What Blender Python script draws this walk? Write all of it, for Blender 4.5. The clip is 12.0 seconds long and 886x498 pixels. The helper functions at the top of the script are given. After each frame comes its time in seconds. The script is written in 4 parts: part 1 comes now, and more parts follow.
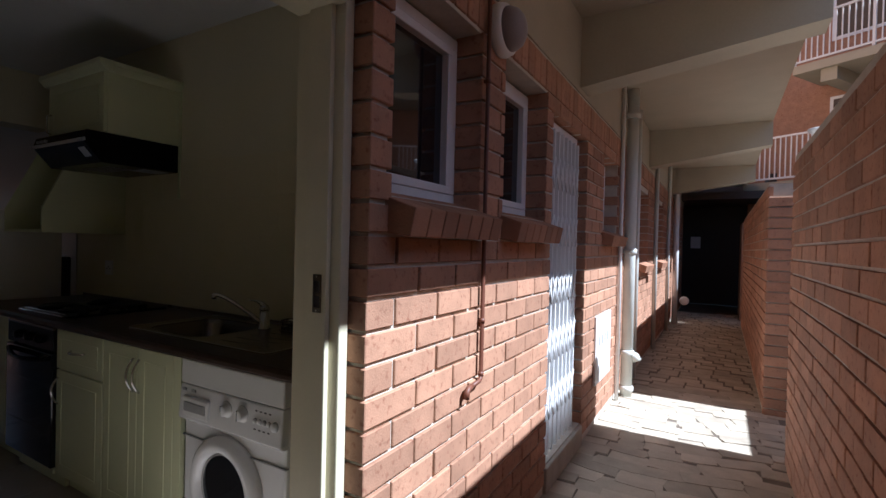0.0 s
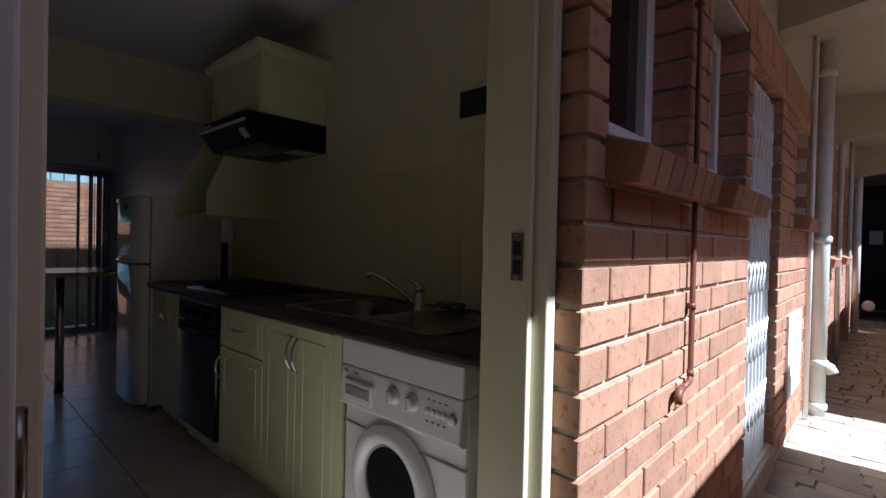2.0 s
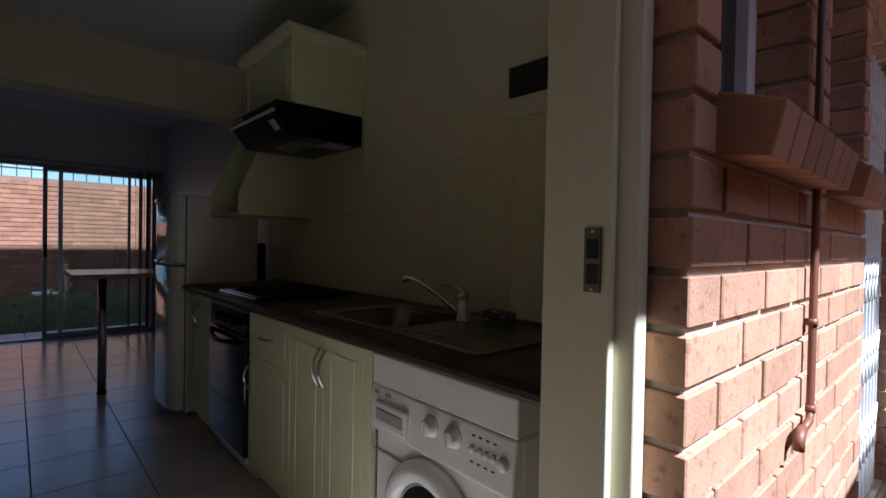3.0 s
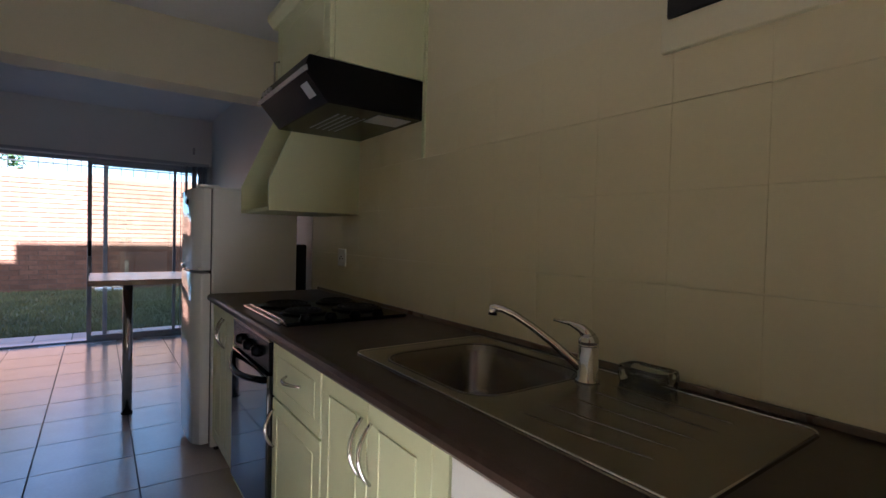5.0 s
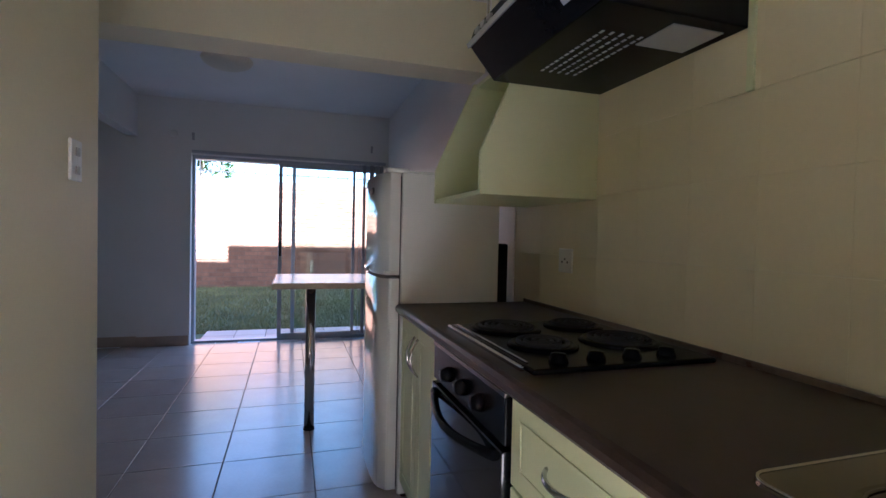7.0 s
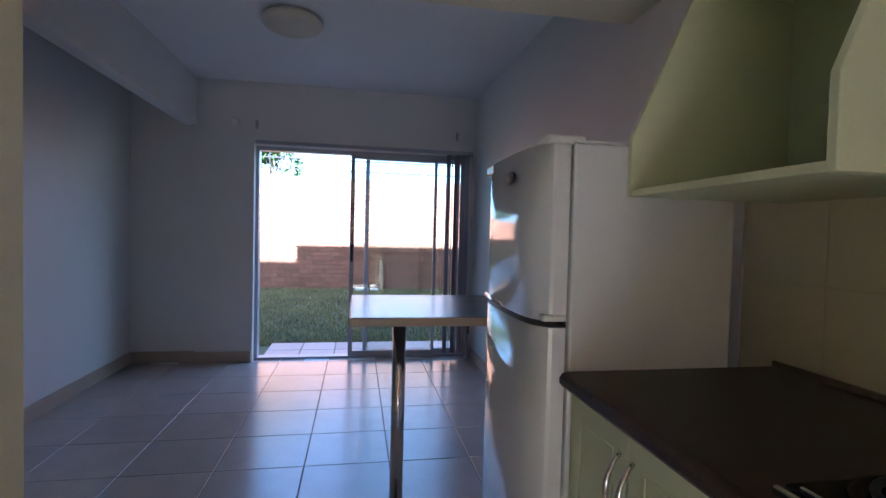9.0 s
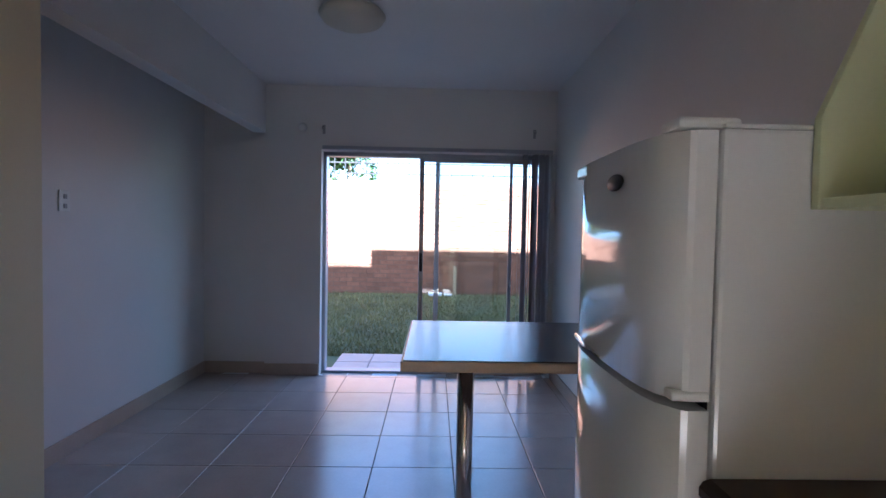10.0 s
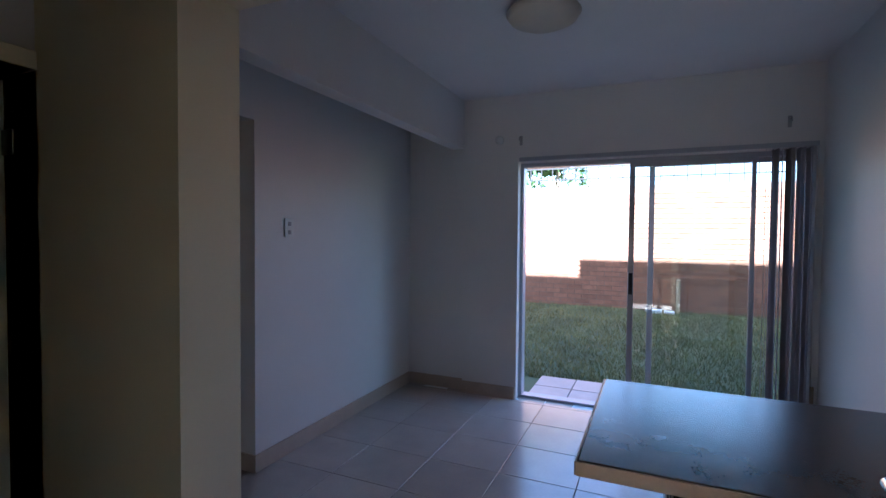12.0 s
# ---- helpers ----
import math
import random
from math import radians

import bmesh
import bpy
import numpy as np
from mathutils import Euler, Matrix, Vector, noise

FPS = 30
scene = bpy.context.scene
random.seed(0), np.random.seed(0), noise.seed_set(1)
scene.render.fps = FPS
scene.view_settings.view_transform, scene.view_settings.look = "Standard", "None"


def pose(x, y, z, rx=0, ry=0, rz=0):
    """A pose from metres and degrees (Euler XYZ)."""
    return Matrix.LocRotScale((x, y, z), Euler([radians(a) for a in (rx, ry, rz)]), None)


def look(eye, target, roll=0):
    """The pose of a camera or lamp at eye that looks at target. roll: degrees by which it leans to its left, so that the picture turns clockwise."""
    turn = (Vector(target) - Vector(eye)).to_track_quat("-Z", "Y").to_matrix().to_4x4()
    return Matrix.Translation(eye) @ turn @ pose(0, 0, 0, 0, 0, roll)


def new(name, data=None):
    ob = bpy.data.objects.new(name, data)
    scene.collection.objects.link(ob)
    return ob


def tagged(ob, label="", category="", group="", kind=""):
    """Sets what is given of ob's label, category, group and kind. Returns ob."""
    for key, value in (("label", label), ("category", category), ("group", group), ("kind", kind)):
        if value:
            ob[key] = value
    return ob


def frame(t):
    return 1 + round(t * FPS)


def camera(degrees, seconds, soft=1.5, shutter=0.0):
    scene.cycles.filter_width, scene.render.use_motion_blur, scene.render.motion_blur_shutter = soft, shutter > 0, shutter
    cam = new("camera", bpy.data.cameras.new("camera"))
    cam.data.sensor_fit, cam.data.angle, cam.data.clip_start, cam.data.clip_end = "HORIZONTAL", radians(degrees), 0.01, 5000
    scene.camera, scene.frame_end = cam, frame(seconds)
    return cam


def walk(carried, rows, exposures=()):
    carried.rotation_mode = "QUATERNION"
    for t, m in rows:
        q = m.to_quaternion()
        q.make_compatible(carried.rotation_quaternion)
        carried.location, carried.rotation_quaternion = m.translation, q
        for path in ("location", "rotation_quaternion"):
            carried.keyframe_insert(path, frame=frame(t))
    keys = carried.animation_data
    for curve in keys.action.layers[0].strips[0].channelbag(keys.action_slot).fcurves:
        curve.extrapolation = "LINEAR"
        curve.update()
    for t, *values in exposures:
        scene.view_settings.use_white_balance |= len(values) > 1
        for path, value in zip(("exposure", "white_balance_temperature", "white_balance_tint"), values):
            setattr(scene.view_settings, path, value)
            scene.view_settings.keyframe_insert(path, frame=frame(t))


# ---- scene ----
cam = camera(85.2, 12.0)
PATH = [
    (0, (0.037, -0.095, 1.354), (-0.965, 1.636, 1.335), 1.4),
    (0.5, (-0.051, -0.083, 1.326), (-1.144, 1.591, 1.305), 1.4),
    (1, (-0.153, -0.066, 1.287), (-1.33, 1.55, 1.264), 1.4),
    (1.5, (-0.259, -0.046, 1.252), (-1.521, 1.506, 1.228), 1.3),
    (2, (-0.357, 0.002, 1.226), (-1.719, 1.467, 1.201), 1.3),
    (2.5, (-0.46, 0.102, 1.224), (-1.91, 1.48, 1.195), 1.2),
    (3, (-0.553, 0.203, 1.224), (-2.045, 1.534, 1.196), 1.1),
    (3.2, (-0.596, 0.239, 1.227), (-2.089, 1.57, 1.199), 1.1),
    (4.8, (-1.097, 0.526, 1.254), (-2.696, 1.727, 1.21), 1.5),
    (5, (-1.169, 0.551, 1.256), (-2.794, 1.716, 1.21), 1.4),
    (5.5, (-1.347, 0.626, 1.246), (-3.066, 1.648, 1.198), 1.3),
    (6, (-1.532, 0.663, 1.228), (-3.344, 1.509, 1.178), 1.3),
    (6.5, (-1.776, 0.651, 1.219), (-3.647, 1.358, 1.171), 1.4),
    (7, (-1.991, 0.599, 1.215), (-3.898, 1.2, 1.167), 1.3),
    (9, (-2.953, 0.526, 1.261), (-4.920, 0.878, 1.197), 1.5),
    (9.5, (-3.168, 0.559, 1.283), (-5.156, 0.774, 1.219), 1.4),
    (10, (-3.323, 0.592, 1.319), (-5.321, 0.632, 1.253), 1.1),
    (10.5, (-3.424, 0.608, 1.373), (-5.413, 0.4, 1.308), 1.0),
    (11, (-3.507, 0.624, 1.395), (-5.448, 0.148, 1.331), 0.7),
    (11.5, (-3.594, 0.637, 1.412), (-5.485, -0.012, 1.347), 0.6),
    (12, (-3.662, 0.651, 1.427), (-5.492, -0.154, 1.366), 0.5),
]

EXPOSURES = [(0.0, 1.1, 5150, 10), (2.0, 1.25, 5150, 10), (3.2, 1.7, 5100, 10), (4.6, 3.35, 5150, 10), (5.0, 3.45, 5100, 10), (6.0, 3.85, 4950, 10), (7.0, 4.25, 4900, 10), (9.0, 4.3, 4900, 10), (12.0, 4.22, 4930, 10)]
walk(cam, [(t, look(eye, target, roll)) for t, eye, target, roll in PATH], EXPOSURES)

# ---- sky and sun ----
SUN_EL = 52.0
world = bpy.data.worlds.new("sky")
scene.world = world
world.use_nodes = True
wn = world.node_tree.nodes
sky = wn.new("ShaderNodeTexSky")
sky.sky_type, sky.sun_disc = "NISHITA", False
sky.sun_elevation, sky.sun_rotation = radians(SUN_EL), radians(90)
wn["Background"].inputs["Strength"].default_value = 0.055
world.node_tree.links.new(sky.outputs["Color"], wn["Background"].inputs["Color"])
sun_data = bpy.data.lights.new("sun", "SUN")
sun_data.energy, sun_data.angle, sun_data.color = 5.0, radians(0.5), (1.0, 0.96, 0.90)
sun = new("sun", sun_data)
sun.matrix_world = look((20 * math.cos(radians(SUN_EL)), 3.0, 20 * math.sin(radians(SUN_EL))), (0, 3.0, 0))


# ---- materials ----
TONE = {"object": (0.80, 1.18), "island": (0.80, 1.18), "faint": (0.95, 1.05)}


def mat(name, color, rough=0.6, metal=0.0, vary=0.12, scale=6.0, grain=120.0, bump=0.1, rand="", rough_vary=0.1, spec=0.5, stain=None, coat=0.0):
    """A surface with broad stains, fine grain, relief and, for pieces, a tone of their own."""
    m = bpy.data.materials.new(name)
    m.use_nodes = True
    nt = m.node_tree
    n, l = nt.nodes, nt.links
    p = n["Principled BSDF"]
    p.inputs["Metallic"].default_value = metal
    p.inputs["Specular IOR Level"].default_value = spec
    p.inputs["Coat Weight"].default_value = coat
    tc = n.new("ShaderNodeTexCoord")
    geo = n.new("ShaderNodeNewGeometry")
    big = n.new("ShaderNodeTexNoise")
    big.inputs["Scale"].default_value, big.inputs["Detail"].default_value = scale, 5
    fine = n.new("ShaderNodeTexNoise")
    fine.inputs["Scale"].default_value, fine.inputs["Detail"].default_value = grain, 3
    for t in (big, fine):
        l.new(geo.outputs["Position"], t.inputs["Vector"])
    mixed = n.new("ShaderNodeMath")
    mixed.operation = "MULTIPLY_ADD"
    l.new(fine.outputs["Fac"], mixed.inputs[0])
    mixed.inputs[1].default_value = 0.45
    l.new(big.outputs["Fac"], mixed.inputs[2])
    ramp = n.new("ShaderNodeMapRange")
    ramp.inputs["From Min"].default_value, ramp.inputs["From Max"].default_value = 0.35, 1.1
    ramp.inputs["To Min"].default_value, ramp.inputs["To Max"].default_value = 1 - vary, 1 + vary
    l.new(mixed.outputs[0], ramp.inputs["Value"])
    tone = ramp.outputs["Result"]
    if rand:
        src = n.new("ShaderNodeObjectInfo").outputs["Random"] if rand != "island" else geo.outputs["Random Per Island"]
        piece = n.new("ShaderNodeMapRange")
        piece.inputs["To Min"].default_value, piece.inputs["To Max"].default_value = TONE[rand]
        l.new(src, piece.inputs["Value"])
        mul = n.new("ShaderNodeMath")
        mul.operation = "MULTIPLY"
        l.new(tone, mul.inputs[0])
        l.new(piece.outputs["Result"], mul.inputs[1])
        tone = mul.outputs[0]
    col = n.new("ShaderNodeMix")
    col.data_type, col.blend_type = "RGBA", "MULTIPLY"
    col.inputs["Factor"].default_value = 1.0
    col.inputs["A"].default_value = (*color, 1)
    if stain:
        spots = n.new("ShaderNodeTexNoise")
        spots.inputs["Scale"].default_value, spots.inputs["Detail"].default_value = 38, 6
        l.new(geo.outputs["Position"], spots.inputs["Vector"])
        cut = n.new("ShaderNodeMapRange")
        cut.inputs["From Min"].default_value, cut.inputs["From Max"].default_value = 0.56, 0.7
        l.new(spots.outputs["Fac"], cut.inputs["Value"])
        sm = n.new("ShaderNodeMix")
        sm.data_type = "RGBA"
        sm.inputs["A"].default_value, sm.inputs["B"].default_value = (*color, 1), (*stain, 1)
        l.new(cut.outputs["Result"], sm.inputs["Factor"])
        l.new(sm.outputs["Result"], col.inputs["A"])
    l.new(tone, col.inputs["B"])
    l.new(col.outputs["Result"], p.inputs["Base Color"])
    rr = n.new("ShaderNodeMapRange")
    rr.inputs["To Min"].default_value, rr.inputs["To Max"].default_value = max(0.02, rough - rough_vary), min(1, rough + rough_vary)
    l.new(big.outputs["Fac"], rr.inputs["Value"])
    l.new(rr.outputs["Result"], p.inputs["Roughness"])
    if bump:
        b = n.new("ShaderNodeBump")
        b.inputs["Strength"].default_value, b.inputs["Distance"].default_value = bump, 0.01
        l.new(mixed.outputs[0], b.inputs["Height"])
        l.new(b.outputs["Normal"], p.inputs["Normal"])
    return m


def glass_mat(name, tint=(0.95, 0.98, 0.97)):
    """Thin clear window glass: see-through with a gloss."""
    m = bpy.data.materials.new(name)
    m.use_nodes = True
    n, l = m.node_tree.nodes, m.node_tree.links
    n.remove(n["Principled BSDF"])
    clear, gloss, mix, fr = (n.new("ShaderNode" + k) for k in ("BsdfTransparent", "BsdfGlossy", "MixShader", "Fresnel"))
    clear.inputs["Color"].default_value = (*tint, 1)
    gloss.inputs["Roughness"].default_value = 0.02
    fr.inputs["IOR"].default_value = 1.5
    l.new(fr.outputs[0], mix.inputs[0])
    l.new(clear.outputs[0], mix.inputs[1])
    l.new(gloss.outputs[0], mix.inputs[2])
    l.new(mix.outputs[0], n["Material Output"].inputs["Surface"])
    return m


BRICK = (0.43, 0.235, 0.145)
M_BRICK = mat("fired brick", BRICK, 0.85, vary=0.22, scale=9, grain=160, bump=0.35, rand="object", stain=(0.30, 0.135, 0.08))
M_BRICKS = mat("fired bricks", BRICK, 0.85, vary=0.22, scale=9, grain=160, bump=0.35, rand="island", stain=(0.30, 0.135, 0.08))
M_SILL = mat("sill brick", (0.36, 0.18, 0.105), 0.8, vary=0.2, scale=9, grain=140, bump=0.3, rand="object")
M_MORTAR = mat("mortar", (0.58, 0.53, 0.45), 0.95, vary=0.2, scale=14, grain=200, bump=0.4)
M_PLASTER = mat("cream wall paint", (0.74, 0.68, 0.48), 0.55, vary=0.05, scale=2.5, grain=90, bump=0.06)
M_WHITEWALL = mat("white wall paint", (0.74, 0.72, 0.68), 0.5, vary=0.05, scale=2.0, grain=90, bump=0.06)
M_CEIL = mat("ceiling paint", (0.76, 0.75, 0.73), 0.7, vary=0.05, scale=2.0, grain=70, bump=0.05)
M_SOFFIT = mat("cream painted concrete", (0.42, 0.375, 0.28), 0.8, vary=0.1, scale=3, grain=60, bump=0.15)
M_TILE = mat("floor tile", (0.52, 0.44, 0.38), 0.22, vary=0.10, scale=5, grain=60, bump=0.0, rand="faint", rough_vary=0.0, spec=1.0)
M_GROUT = mat("grout", (0.16, 0.14, 0.12), 0.9, vary=0.2)
M_SKIRT = mat("skirting tile", (0.46, 0.36, 0.27), 0.35, vary=0.14, scale=6, bump=0.03)
M_WTILE = mat("painted wall tile", (0.74, 0.67, 0.45), 0.42, vary=0.04, scale=4, grain=60, bump=0.05, rough_vary=0.06)
M_CAB = mat("pale green cabinet foil", (0.68, 0.70, 0.44), 0.38, vary=0.04, scale=4, bump=0.0, rough_vary=0.04)
M_CABIN = mat("cabinet inside", (0.52, 0.58, 0.36), 0.5, vary=0.05)
M_COUNTER = mat("dark brown laminate", (0.055, 0.036, 0.027), 0.36, vary=0.35, scale=22, grain=240, bump=0.0, rough_vary=0.06, spec=0.25)
M_EDGE = mat("worn laminate edge", (0.16, 0.12, 0.09), 0.3, vary=0.25, scale=18)
M_STEEL = mat("brushed steel", (0.21, 0.19, 0.17), 0.25, 1.0, vary=0.08, scale=7, grain=260, bump=0.0, rough_vary=0.05)
M_CHROME = mat("chrome", (0.60, 0.59, 0.57), 0.12, 1.0, vary=0.04, rough_vary=0.05, bump=0)
M_BLACK = mat("black enamel", (0.006, 0.006, 0.007), 0.24, vary=0.2, bump=0.0, rough_vary=0.03, spec=0.09)
M_BLACKM = mat("matt black", (0.015, 0.014, 0.014), 0.6, vary=0.2, bump=0.05)
M_OVENGL = mat("oven glass", (0.01, 0.011, 0.014), 0.05, vary=0.1, bump=0, rough_vary=0.02)
M_WHITE = mat("white enamel", (0.80, 0.80, 0.78), 0.13, vary=0.03, scale=5, bump=0.0, coat=0.2, rough_vary=0.02)
M_WHITEP = mat("white plastic", (0.76, 0.76, 0.72), 0.4, vary=0.04, bump=0.01)
M_GREYP = mat("grey plastic", (0.35, 0.35, 0.34), 0.4, vary=0.06, bump=0.01)
M_FRAME = mat("cream door frame paint", (0.72, 0.67, 0.48), 0.42, vary=0.06, scale=6, bump=0.05)
M_WFRAME = mat("white window frame", (0.80, 0.81, 0.82), 0.4, vary=0.05, bump=0.02)
M_ALU = mat("bronze grey aluminium", (0.42, 0.43, 0.46), 0.4, 0.4, vary=0.08, bump=0.01)
M_GLASS = glass_mat("clear glass")
# Opaque pane: the unlit interior is painted in as a near-black base.
M_SHADEGLASS = mat("opaque window glass with room shade in its colour", (0.012, 0.014, 0.018), 0.03, vary=0.1, bump=0, rough_vary=0.01, spec=0.8)
M_PIPE = mat("painted pipe", (0.62, 0.64, 0.60), 0.45, vary=0.1, scale=8, bump=0.05)
M_COPPER = mat("brown painted pipe", (0.16, 0.06, 0.035), 0.5, vary=0.2, bump=0.1)
M_STONE = mat("paving stone", (0.46, 0.40, 0.31), 0.85, vary=0.25, scale=7, grain=110, bump=0.4, rand="object")
M_STONES = mat("paving stones", (0.46, 0.40, 0.31), 0.85, vary=0.25, scale=7, grain=110, bump=0.4, rand="island")
M_JOINT = mat("paving joint", (0.16, 0.13, 0.10), 0.95, vary=0.2, bump=0.3)
M_GRASS = mat("grass blades", (0.16, 0.155, 0.052), 0.7, vary=0.6, scale=1.6, grain=24, bump=0.0, rand="island", stain=(0.22, 0.21, 0.08))
M_GARDENB = mat("orange garden bricks", (0.25, 0.118, 0.07), 0.9, vary=0.25, scale=9, grain=160, bump=0.3, rand="island", stain=(0.19, 0.085, 0.052))
M_GMORTAR = mat("brown garden wall mortar", (0.20, 0.125, 0.09), 0.95, vary=0.2, scale=14, grain=200, bump=0.4)
M_SOIL = mat("lawn ground", (0.075, 0.085, 0.032), 0.95, vary=0.4, scale=1.5, grain=60, bump=0.5)
M_PATIO = mat("patio tile", (0.45, 0.34, 0.29), 0.6, vary=0.15, scale=6, bump=0.1, rand="object")
M_TABLE = mat("brown table laminate", (0.10, 0.065, 0.045), 0.23, vary=0.2, scale=14, grain=180, bump=0.0, rough_vary=0.03, spec=0.8)
M_TEDGE = mat("table edging", (0.40, 0.30, 0.20), 0.4, vary=0.15)
M_BLIND = mat("grey blind fabric", (0.42, 0.40, 0.42), 0.8, vary=0.08, grain=300, bump=0.1)
M_LAMP = mat("opal lamp glass", (0.60, 0.55, 0.44), 0.35, vary=0.05, bump=0)
M_GLOBE = mat("dusty lamp cover", (0.26, 0.22, 0.22), 0.4, vary=0.15, bump=0.03)
# Near-black base stands in for missing light in closed rooms, not a paint.
M_UNLIT = mat("unlit room shade colour", (0.06, 0.05, 0.045), 0.8, vary=0.15)
M_RAIL = mat("white railing paint", (0.80, 0.80, 0.80), 0.4, vary=0.05, bump=0.02)
M_WOOD = mat("weathered wood", (0.35, 0.26, 0.16), 0.8, vary=0.25, bump=0.3)
M_DISH = mat("frosted clear plastic", (0.36, 0.35, 0.29), 0.15, vary=0.1, bump=0.0, spec=0.6)
M_LABEL = mat("paper label", (0.40, 0.42, 0.47), 0.6, vary=0.1, bump=0)
M_CONC = mat("worn concrete", (0.42, 0.38, 0.31), 0.9, vary=0.2, scale=8, bump=0.3)
M_LEAF = mat("tree leaves", (0.05, 0.10, 0.025), 0.6, vary=0.3, rand="island", bump=0)


# ---- mesh helpers ----
def add_box(bm, x0, x1, y0, y1, z0, z1, bev=0.0):
    x0, x1 = min(x0, x1), max(x0, x1)
    y0, y1 = min(y0, y1), max(y0, y1)
    z0, z1 = min(z0, z1), max(z0, z1)
    v = [bm.verts.new((x, y, z)) for z in (z0, z1) for x, y in ((x0, y0), (x1, y0), (x1, y1), (x0, y1))]
    fs = [bm.faces.new([v[i] for i in q]) for q in ((3, 2, 1, 0), (4, 5, 6, 7), (0, 1, 5, 4), (1, 2, 6, 5), (2, 3, 7, 6), (3, 0, 4, 7))]
    if bev:
        es = list({e for f in fs for e in f.edges})
        bmesh.ops.bevel(bm, geom=es, offset=bev, segments=2, affect="EDGES", profile=0.5)
    return bm


def box(x0, x1, y0, y1, z0, z1, bev=0.0):
    return add_box(bmesh.new(), x0, x1, y0, y1, z0, z1, bev)


def add_tube(bm, pts, r, seg=12, cap=True):
    """A round bar along points; r is one radius or one for each point."""
    pts = [Vector(p) for p in pts]
    rs = r if isinstance(r, (list, tuple)) else [r] * len(pts)
    rings, up = [], None
    for i, p in enumerate(pts):
        d = (pts[min(i + 1, len(pts) - 1)] - pts[max(i - 1, 0)]).normalized()
        if up is None:
            up = Vector((0, 0, 1)) if abs(d.z) < 0.9 else Vector((1, 0, 0))
        a = d.cross(up).normalized()
        b = a.cross(d).normalized()
        up = b
        rings.append([bm.verts.new(p + (a * math.cos(k * math.tau / seg) + b * math.sin(k * math.tau / seg)) * rs[i]) for k in range(seg)])
    for q, w in zip(rings, rings[1:]):
        for k in range(seg):
            bm.faces.new((q[k], q[(k + 1) % seg], w[(k + 1) % seg], w[k])).smooth = True
    if cap:
        bm.faces.new(rings[0][::-1])
        bm.faces.new(rings[-1])
    return bm


def tube(pts, r, seg=12):
    return add_tube(bmesh.new(), pts, r, seg)


def prism(profile, axis, a, b, bev=0.0):
    """A profile drawn out along x or y from a to b."""
    bm = bmesh.new()
    def at(p, s):
        return (s, p[0], p[1]) if axis == "x" else (p[0], s, p[1])
    v0, v1 = [bm.verts.new(at(p, a)) for p in profile], [bm.verts.new(at(p, b)) for p in profile]
    n = len(profile)
    bm.faces.new(v0)
    bm.faces.new(v1[::-1])
    for i in range(n):
        bm.faces.new((v0[i], v1[i], v1[(i + 1) % n], v0[(i + 1) % n]))
    bmesh.ops.recalc_face_normals(bm, faces=bm.faces)
    if bev:
        bmesh.ops.bevel(bm, geom=list(bm.edges), offset=bev, segments=2, affect="EDGES", profile=0.5)
    return bm


def lathe(center, profile, axis="z", seg=32):
    """A turned shape: profile of (radius, height) along an axis."""
    bm = bmesh.new()
    rings = []
    for r, h in profile:
        ring = []
        for k in range(seg):
            c, s_ = r * math.cos(k * math.tau / seg), r * math.sin(k * math.tau / seg)
            ring.append(bm.verts.new(Vector(center) + Vector({"z": (c, s_, h), "y": (c, h, s_), "x": (h, c, s_)}[axis])))
        rings.append(ring)
    for q, w in zip(rings, rings[1:]):
        for k in range(seg):
            bm.faces.new((q[k], q[(k + 1) % seg], w[(k + 1) % seg], w[k])).smooth = True
    bm.faces.new(rings[0])
    bm.faces.new(rings[-1][::-1])
    bmesh.ops.recalc_face_normals(bm, faces=bm.faces)
    return bm


def mesh_of(name, bm, material):
    me = bpy.data.meshes.new(name)
    bm.to_mesh(me)
    bm.free()
    me.materials.append(material)
    return me


def part(name, bm, material, parent, label=""):
    ob = new(name, mesh_of(name, bm, material))
    ob.parent = parent
    return tagged(ob, label)


def solid(name, bm, material, label="", category="", group="", kind=""):
    return tagged(new(name, mesh_of(name, bm, material)), label, category, group, kind)


def thing(name, at, label, category, group=""):
    ob = new(name)
    ob.empty_display_size = 0.05
    ob.location = at
    bpy.context.view_layer.update()
    return tagged(ob, label, category, group)


def under(name, bm, material, parent, label=""):
    """A part given in world places, set under a thing that stands elsewhere."""
    ob = part(name, bm, material, parent, label)
    ob.matrix_parent_inverse = Matrix.Translation(parent.location).inverted() if parent.parent is None else Matrix.Identity(4)
    return ob


def setting(name, bm, material, label, category):
    return solid(name, bm, material, label, category, kind="structure")


# ---- rooms ----
FZ, CZ = -0.17, 2.62          # corridor floor, ceiling
XO, XI = -0.87, -1.12         # outer and inner face of the entrance wall
KY, LY = 1.70, -1.50          # kitchen tile wall and living room far wall
XW = -7.71                    # garden wall of the living room


def wall_x(x0, x1, y0, y1, z0, z1, holes):
    """A wall along y with openings (ya, yb, za, zb), as blocks in one mesh."""
    bm = bmesh.new()
    y = y0
    for ya, yb, za, zb in sorted(holes):
        if ya > y:
            add_box(bm, x0, x1, y, ya, z0, z1)
        if za > z0:
            add_box(bm, x0, x1, ya, yb, z0, za)
        if zb < z1:
            add_box(bm, x0, x1, ya, yb, zb, z1)
        y = yb
    add_box(bm, x0, x1, y, y1, z0, z1)
    return bm


